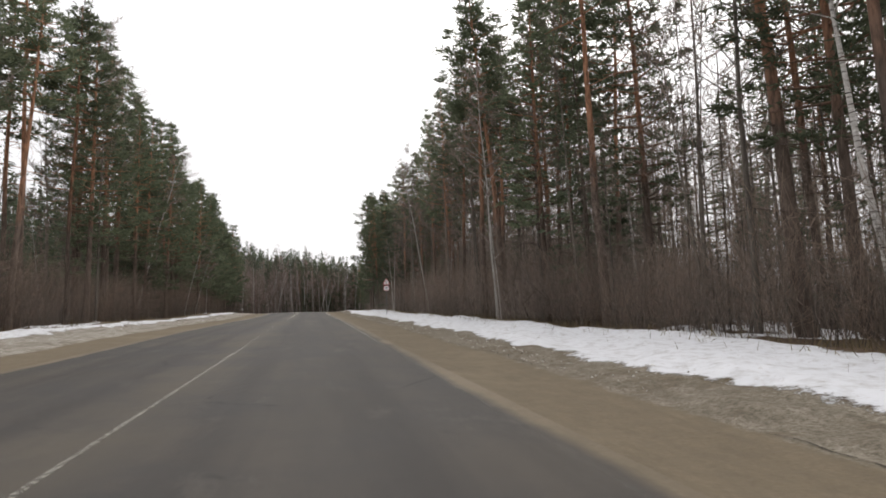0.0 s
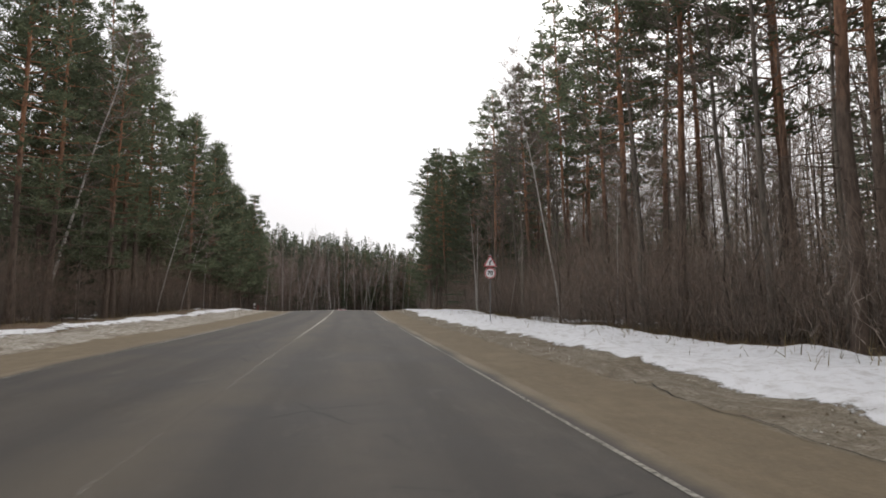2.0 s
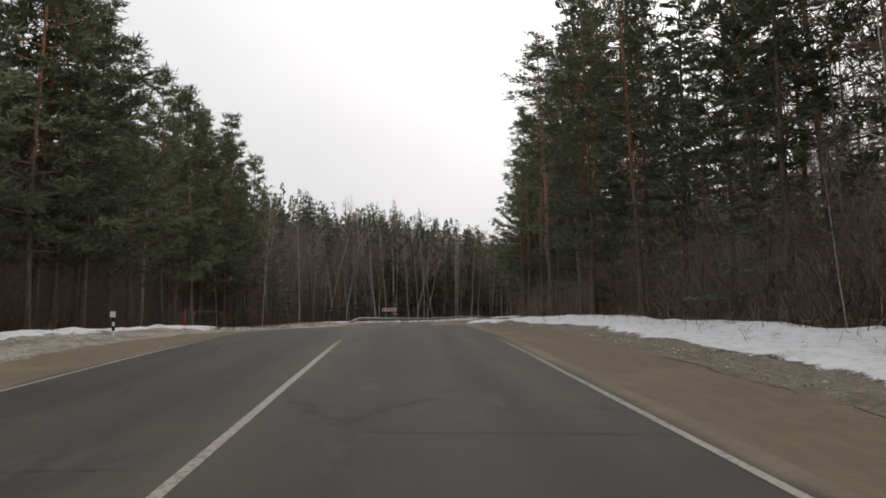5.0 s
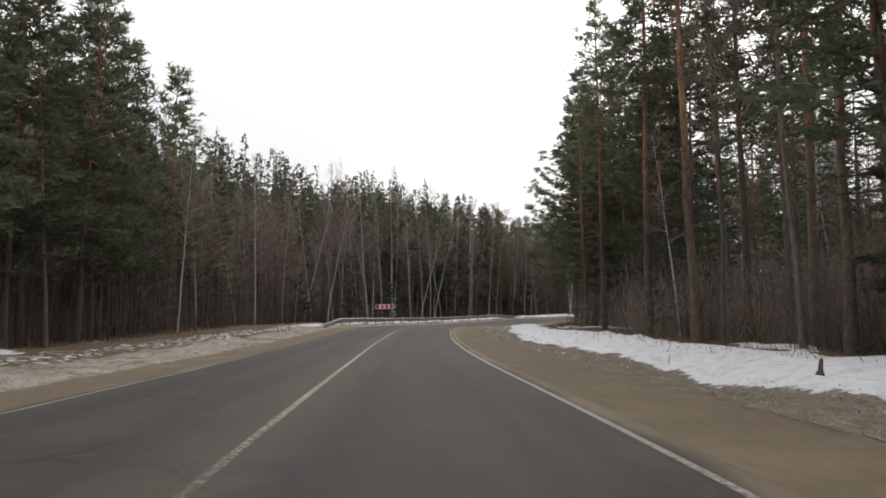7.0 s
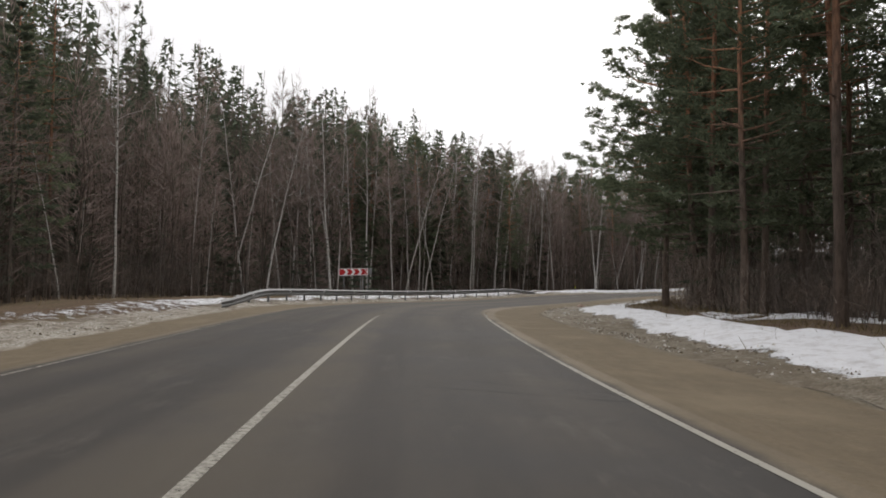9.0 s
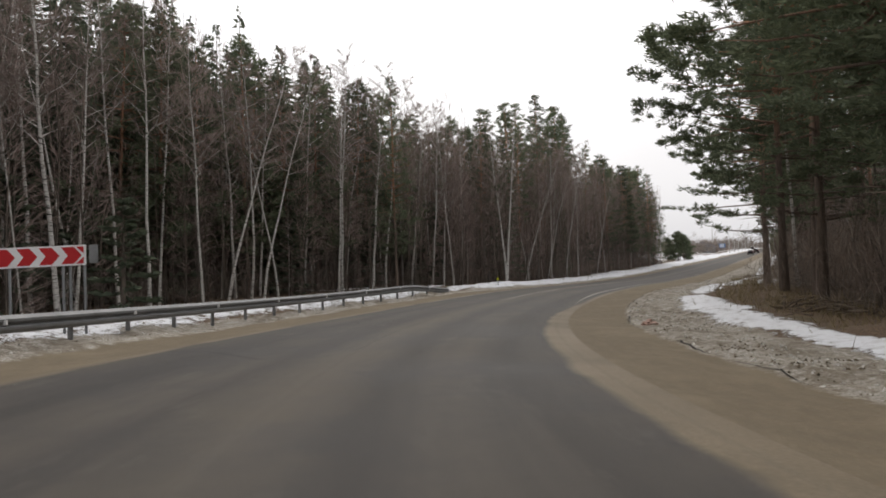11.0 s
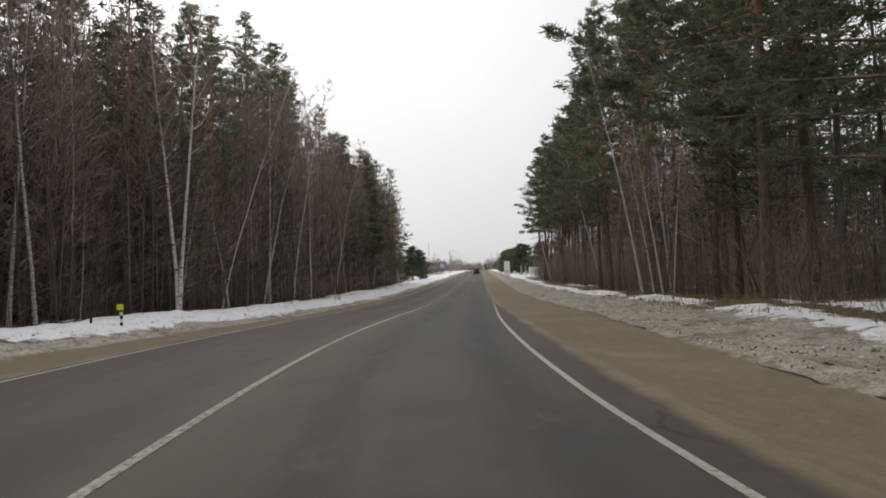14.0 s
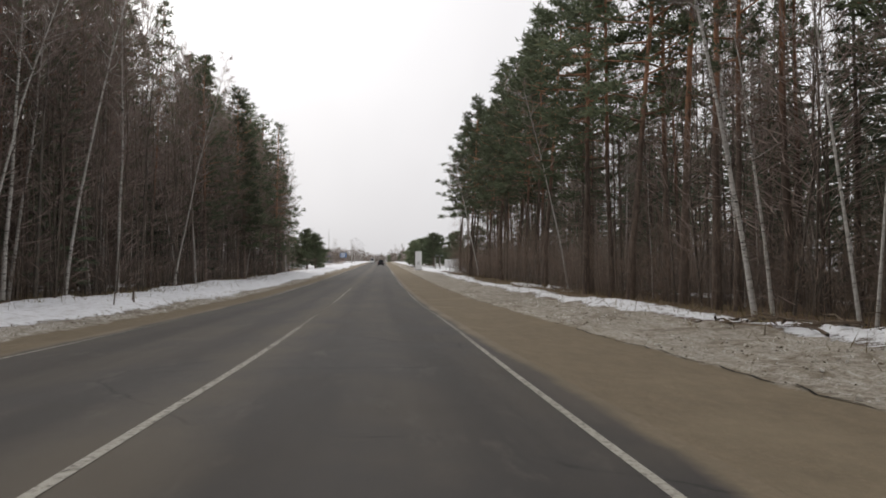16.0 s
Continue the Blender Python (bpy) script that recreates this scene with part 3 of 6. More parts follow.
def make_pine(seed, tall, low, reach, girth, clumps, lean=0.0, sides=7, dead=14, fan=15, wide=0.045, skew=0.0, twigs=0.025):
    """A Scots pine: bare flaking trunk, dead stubs, whorls of limbs that carry clumps of needles."""
    rng = np.random.RandomState(seed)
    root = new("pine_tree")
    t, c = Build(), Build()
    pts = trunk_line(rng, tall, lean)
    k = np.linspace(0, 1, len(pts))
    t.tube(pts, girth * (1 - 0.82 * k) + 0.35 * girth * np.exp(-k * 25), sides)
    for _ in range(dead):
        h = rng.uniform(0.15, max(low, 0.3)) * tall
        a, ln = rng.uniform(0, 6.28), rng.uniform(0.4, 2.2)
        p = on_line(pts, h, tall)
        t.tube([p, p + [math.cos(a) * ln * 0.6, math.sin(a) * ln * 0.6, 0.05], p + [math.cos(a) * ln, math.sin(a) * ln, rng.uniform(-0.5, 0.1)]], [0.03, 0.02, 0.006], 3)
    gap = 0.80
    levels = max(5, int(tall * (1 - low) / gap))
    per = max(3, round(clumps / (levels * 3.4)))
    at, out = [], []
    for i in range(levels):
        first = rng.uniform(0, 6.28)
        count = rng.randint(3, 5)
        for j in range(count):
            u = min(0.985, (i + 0.5 + rng.uniform(-0.28, 0.28)) / levels)
            h = tall * (low + (1 - low) * u)
            full = (0.60 + 0.40 * min(1.0, u / 0.2)) * (1 - u) ** 0.68
            a = first + j * 6.28 / count + rng.uniform(-0.4, 0.4)
            ln = reach * max(0.12, full) * rng.uniform(0.55, 1.2) * (1 + skew * math.cos(a) * (1 - u))
            ln = min(ln, 1.08 * reach)
            rise = rng.uniform(-0.22, 0.12) + 0.55 * u ** 1.5
            p0 = on_line(pts, h, tall)
            q = np.linspace(0, 1, 5)
            turn = 0.25 * rng.normal()
            b = p0 + np.stack([np.cos(a + turn * q), np.sin(a + turn * q), rise * q + 0.16 * q ** 2], 1) * (ln * q)[:, None]
            t.tube(b[[0, 2, 3]], np.array([0.05, 0.028, 0.01]) * min(1.25, 0.6 + 0.25 * ln), 3)
            m = max(2, int(per * rng.uniform(0.6, 1.4) * (0.45 + 0.9 * full)))
            f = 0.26 + 0.76 * rng.beta(1.5, 1.0, m)
            p = np.stack([np.interp(f, q, b[:, x]) for x in range(3)], 1)
            across = np.array([-math.sin(a), math.cos(a), 0.0])
            side = rng.normal(size=m) * (0.10 + 0.26 * ln * np.clip(1.08 - f, 0.05, 1) ** 0.8)
            off = side[:, None] * across + rng.normal(size=(m, 3)) * [0.10, 0.10, 0.075]
            for x in np.nonzero(rng.uniform(size=m) < twigs)[0]:
                t.tube([p[x], p[x] + 0.6 * off[x] + [0, 0, 0.03], p[x] + off[x]], [0.016, 0.011, 0.005], 3)
            at.append(p + off)
            out.append(unit(unit(off) * 0.55 + (b[-1] - b[0]) / ln + [0, 0, 0.30]))
    at, out = np.concatenate(at), np.concatenate(out)
    at, out = np.repeat(at, fan, 0), np.repeat(out, fan, 0)
    size = np.repeat(rng.uniform(0.7, 1.3, len(at) // fan), fan)
    w = unit(out * 0.8 + rng.normal(size=at.shape) * [0.8, 0.8, 0.42])
    c.blades(at + rng.normal(size=at.shape) * [0.13, 0.13, 0.06] * (size * wide / 0.045)[:, None], w * (size * rng.uniform(0.20, 0.42, len(at)) * (wide / 0.045) ** 0.7)[:, None], wide, rng)
    part("trunk", t.mesh("pine_trunk", PINE_BARK), root, "flaking pine trunk, grey below and orange above")
    part("crown", c.mesh("pine_crown", PINE_NEEDLES, False), root, "dark green tufts of long needles")
    return tagged(root, "tall Scots pine with orange upper trunk at the forest edge", "tree")


def make_spruce(seed, tall, reach, tufts, low=0.08):
    """A spruce: a dark cone of drooping boughs."""
    rng = np.random.RandomState(seed)
    root = new("spruce_tree")
    t, c = Build(), Build()
    pts = trunk_line(rng, tall, 0, wob=0.08)
    k = np.linspace(0, 1, len(pts))
    t.tube(pts, 0.15 * (1 - 0.93 * k), 6)
    limbs = int(tall * (1 - low) * 4.5)
    bases, ways = [], []
    per = max(6, tufts // limbs)
    for i in range(limbs):
        u = (i + rng.uniform(0, 1)) / limbs
        h = tall * (low + (1 - low) * u)
        ln = max(0.18, reach * (1 - u) ** 0.85 * rng.uniform(0.7, 1.15))
        a = i * 2.4 + rng.uniform(-0.5, 0.5)
        p0 = on_line(pts, h, tall)
        q = np.linspace(0, 1, 4)
        drop = -0.35 * (1 - u) * q + 0.18 * q ** 2 + 0.35 * u * q
        b = p0 + np.stack([np.cos(a) * ln * q, np.sin(a) * ln * q, drop * ln], 1)
        if tufts > 2000:
            t.tube(b[:3], [0.03, 0.02, 0.008], 3)
        m = int(per * rng.uniform(0.7, 1.3))
        f = rng.beta(1.6, 1.0, m)
        at = np.stack([np.interp(f, q, b[:, x]) for x in range(3)], 1)
        sd = rng.normal(size=(m, 3)) * [1, 1, 0.25]
        at = at + sd * (0.08 + 0.15 * ln * (1 - 0.5 * f))[:, None] * 0.6
        w = unit(unit(sd) * 0.5 + (b[-1] - b[0]) / ln + [0, 0, -0.25])
        bases.append(at)
        ways.append(w * rng.uniform(0.25, 0.5, m)[:, None])
    c.blades(np.concatenate(bases), np.concatenate(ways), 0.055 * (4200 / max(tufts, 900)) ** 0.5, rng)
    part("trunk", t.mesh("spruce_trunk", SPRUCE_BARK), root, "straight grey-brown trunk")
    part("crown", c.mesh("spruce_crown", SPRUCE_NEEDLES, False), root, "dark green drooping boughs")
    return tagged(root, "dark green pointed spruce among the trees", "tree")


def make_bare(seed, tall, girth, lean, twigs, bark, twig_mat, kind, label, low=0.35, spread=0.30, fork=False, wide=0.014):
    """A leafless tree: trunk, ascending limbs, and fine twigs in sprays."""
    rng = np.random.RandomState(seed)
    root = new(kind)
    t, c = Build(), Build()
    stems = [trunk_line(rng, tall, lean, wob=0.3)]
    if fork:
        other = trunk_line(rng, tall * 0.95, -0.15, wob=0.3)
        stems.append(other)
    bases, ways = [], []
    for pts in stems:
        top = pts[-1, 2]
        k = np.linspace(0, 1, len(pts))
        t.tube(pts, girth * (1 - 0.9 * k) + 0.25 * girth * np.exp(-k * 25), 6)
        limbs = int(top * 1.5)
        for i in range(limbs):
            u = (i + rng.uniform(0, 1)) / limbs
            h = top * (low + (0.98 - low) * u)
            ln = tall * spread * (1 - 0.72 * u) * rng.uniform(0.4, 1.1)
            a = i * 2.4 + rng.uniform(-0.8, 0.8)
            rise = rng.uniform(0.5, 1.3)
            p0 = on_line(pts, h, top)
            q = np.linspace(0, 1, 5)
            b = p0 + np.stack([np.cos(a) * q, np.sin(a) * q, rise * q ** 1.1], 1) * ln / math.hypot(1, rise)
            b[1:] += rng.normal(0, 0.035 * ln, (4, 3))
            t.tube(b, np.array([0.32, 0.22, 0.15, 0.09, 0.03]) * girth * (1 - 0.7 * u), 3)
            m = max(5, int(twigs / limbs / len(stems) * rng.uniform(0.6, 1.4)))
            f = rng.uniform(0.25, 1.0, m)
            at = np.stack([np.interp(f, q, b[:, x]) for x in range(3)], 1)
            w = unit((b[-1] - b[0]) / ln + 0.75 * rng.normal(size=(m, 3)) + [0, 0, 0.15])
            sz = rng.uniform(0.35, 1.0, m) * min(1.0, 0.35 + 0.25 * ln) * (0.78 if kind == "birch_tree" else 1.0)
            bases.append(at)
            ways.append(w * sz[:, None])
            # a second order of twigs from the tips of the first
            at2 = at + w * sz[:, None] * rng.uniform(0.3, 0.9, m)[:, None]
            w2 = unit(w + 0.8 * rng.normal(size=(m, 3)) + [0, 0, -0.1])
            bases.append(at2)
            ways.append(w2 * (sz * 0.7)[:, None])
    bases, ways = np.concatenate(bases), np.concatenate(ways)
    c.blades(bases, ways, wide * (0.72 if kind == "birch_tree" else 1.0), rng)
    part("trunk", t.mesh(kind + "_trunk", bark), root)
    part("crown", c.mesh(kind + "_crown", twig_mat, False), root, "leafless fine brown twigs")
    return tagged(root, label, "tree")


LIB = {
    "pine": [make_pine(11, 23, 0.40, 3.7, 0.19, 460, fan=13, wide=0.048), make_pine(12, 22, 0.26, 4.0, 0.20, 520, fan=13, wide=0.048), make_pine(13, 24, 0.50, 3.5, 0.18, 400, 0.03, fan=13, wide=0.048), make_pine(14, 21, 0.16, 3.9, 0.18, 560, fan=13, wide=0.048)],
    "pine_tall": [make_pine(17, 24, 0.62, 3.7, 0.19, 290, 0.0, dead=24, fan=15, wide=0.056), make_pine(18, 25, 0.56, 3.4, 0.21, 300, 0.04, dead=24, fan=15, wide=0.056)],
    "pine_broad": [make_pine(19, 20, 0.30, 7.4, 0.20, 1700, fan=26, skew=0.24, wide=0.037), make_pine(20, 21, 0.14, 5.8, 0.20, 1200, fan=20, skew=0.2, wide=0.034)],
    "pine_edge": [make_pine(61, 19, 0.15, 4.2, 0.15, 620, fan=13, wide=0.056, dead=8), make_pine(62, 19, 0.24, 4.0, 0.15, 560, fan=13, wide=0.056, dead=10), make_pine(63, 18, 0.20, 4.3, 0.145, 580, 0.02, fan=13, wide=0.056, dead=8)],
    "pine_lean": [make_pine(64, 20, 0.36, 4.7, 0.155, 520, -0.04, fan=13, wide=0.056, dead=14, skew=0.28)],
    "pine_far": [make_pine(15, 22, 0.36, 3.4, 0.18, 240, sides=5, dead=4, fan=10, wide=0.085, twigs=0), make_pine(16, 24, 0.48, 3.2, 0.18, 220, sides=5, dead=4, fan=10, wide=0.085, twigs=0)],
    "pine_low": [make_pine(26, 7.0, 0.10, 3.1, 0.14, 300, sides=5, dead=3, fan=10, wide=0.085, twigs=0), make_pine(27, 6.2, 0.06, 2.9, 0.13, 280, sides=5, dead=3, fan=10, wide=0.085, twigs=0)],
    "spruce": [make_spruce(21, 21, 2.9, 3200), make_spruce(22, 17, 2.6, 2700)],
    "spruce_far": [make_spruce(24, 22, 2.8, 1700), make_spruce(25, 19, 2.7, 1600)],
    "spruce_young": [make_spruce(23, 6, 1.7, 900, 0.04)],
    "birch": [make_bare(31, 19, 0.10, 0.05, 1700, BIRCH_BARK, BIRCH_TWIGS, "birch_tree", "slender leafless birch with white bark", 0.45, 0.24),
              make_bare(32, 17, 0.085, 0.16, 1400, BIRCH_BARK, BIRCH_TWIGS, "birch_tree", "leaning slender birch with white bark", 0.5, 0.22),
              make_bare(33, 20, 0.12, 0.02, 1900, BIRCH_BARK, BIRCH_TWIGS, "birch_tree", "tall leafless birch with white bark", 0.40, 0.26)],
    "birch_lean": [make_bare(37, 17, 0.12, -0.17, 1300, BIRCH_BARK, BIRCH_TWIGS, "birch_tree", "white birch leaning far out over the verge", 0.5, 0.16)],
    "birch_slant": [make_bare(38, 17, 0.085, 0.34, 900, BIRCH_BARK, BIRCH_TWIGS, "birch_tree", "slender pale birch leaning well over among the trees", 0.55, 0.18),
                    make_bare(39, 15, 0.075, 0.20, 800, BIRCH_BARK, BIRCH_TWIGS, "birch_tree", "slender bowed birch with pale bark", 0.55, 0.18)],
    "birch_fork": [make_bare(34, 18, 0.15, 0.10, 2200, BIRCH_BARK, BIRCH_TWIGS, "birch_tree", "birch with two white stems from one foot", 0.45, 0.2, fork=True)],
    "birch_thin": [make_bare(35, 10, 0.045, 0.14, 420, BIRCH_BARK, BIRCH_TWIGS, "birch_tree", "thin young leaning birch at the forest edge", 0.45, 0.2),
                   make_bare(36, 8, 0.04, -0.05, 380, BIRCH_BARK, BIRCH_TWIGS, "birch_tree", "thin young birch at the forest edge", 0.45, 0.2)],
    "bare": [make_bare(41, 18, 0.10, 0.02, 1080, GREY_BARK, GREY_TWIGS, "bare_tree", "leafless grey-barked tree in the winter wood", 0.3, 0.30),
             make_bare(42, 15, 0.085, 0.06, 780, GREY_BARK, GREY_TWIGS, "bare_tree", "thin leafless tree in the winter wood", 0.3, 0.28),
             make_bare(43, 20, 0.115, 0.0, 1200, GREY_BARK, GREY_TWIGS, "bare_tree", "tall leafless grey-barked tree in the wood", 0.35, 0.32),
             make_bare(44, 11, 0.055, 0.08, 520, GREY_BARK, GREY_TWIGS, "bare_tree", "slim leafless young tree in the wood", 0.2, 0.24)],
}
LIB["bare_far"] = [make_bare(45, 17, 0.11, 0.02, 420, GREY_BARK, GREY_TWIGS, "bare_tree", "leafless grey-barked tree deep in the wood", 0.3, 0.30, wide=0.028), make_bare(46, 14, 0.08, 0.05, 360, GREY_BARK, GREY_TWIGS, "bare_tree", "thin leafless tree deep in the wood", 0.3, 0.30, wide=0.028)]
USED = set()
GROUPS = {"pine": "pines of the wood", "spruce": "spruces of the wood", "birch": "birches of the wood", "bare": "bare trees of the wood"}


def plant(kind, which, x, y, turn=0.0, size=1.0, thick=1.0):
    src = LIB[kind][which % len(LIB[kind])]
    sway = 4.5 if kind[:5] == "birch" else 2.6 if kind[:4] == "bare" else 1.5
    m = pose(x, y, ground_z(x, y) - 0.05, sway * math.sin(x * 12.9 + y * 7.3), sway * math.sin(x * 5.1 - y * 11.7), turn)
    if src.name not in USED:
        USED.add(src.name)
        ob = src
        ob.matrix_basis = m
    else:
        ob = copy_thing(src, m)
    ob.scale = (size * thick, size * thick, size)
    return tagged(ob, group=GROUPS[kind.split("_")[0]])


rnd = random.Random(7)
TAKEN = []


def free(x, y, gap):
    return all((x - a) ** 2 + (y - b) ** 2 > gap * gap for a, b in TAKEN)


def mixture(s, d, depth):
    """Chances of pine, spruce, birch and bare trees in that stretch."""
    if d > 0:
        if s < 112:
            return (0.17, 0.06, 0.10, 0.67)
        return (0.42, 0.05, 0.13, 0.40) if 122 < s < 152 else (0.74, 0.06, 0.08, 0.12)
    if s < 132:
        return (0.40, 0.10, 0.15, 0.35) if s < 62 else (0.58, 0.14, 0.10, 0.18)
    if s < 228:
        return (0.05, 0.04, 0.42, 0.49) if depth < 7 else (0.06, 0.80, 0.06, 0.08)
    return (0.16, 0.12, 0.34, 0.38) if depth < 3.5 else (0.52, 0.26, 0.08, 0.14)


def edge_of(s, d):
    """Where the wood begins on that side of the road."""
    if d > 0:
        return np.interp(s, [-20, 60, 95, 118, 150, 165, 200, 240, 330, 345, 500], [14.5, 13.6, 13.5, 12.6, 13.0, 13.6, 13.4, 12.9, 12.8, 20, 24])
    return np.interp(s, [-20, 100, 140, 160, 185, 215, 235, 250, 320, 335, 500], [13.5, 13.5, 14.0, 13.5, 17.0, 15.5, 13.0, 11.2, 10.8, 24, 30])


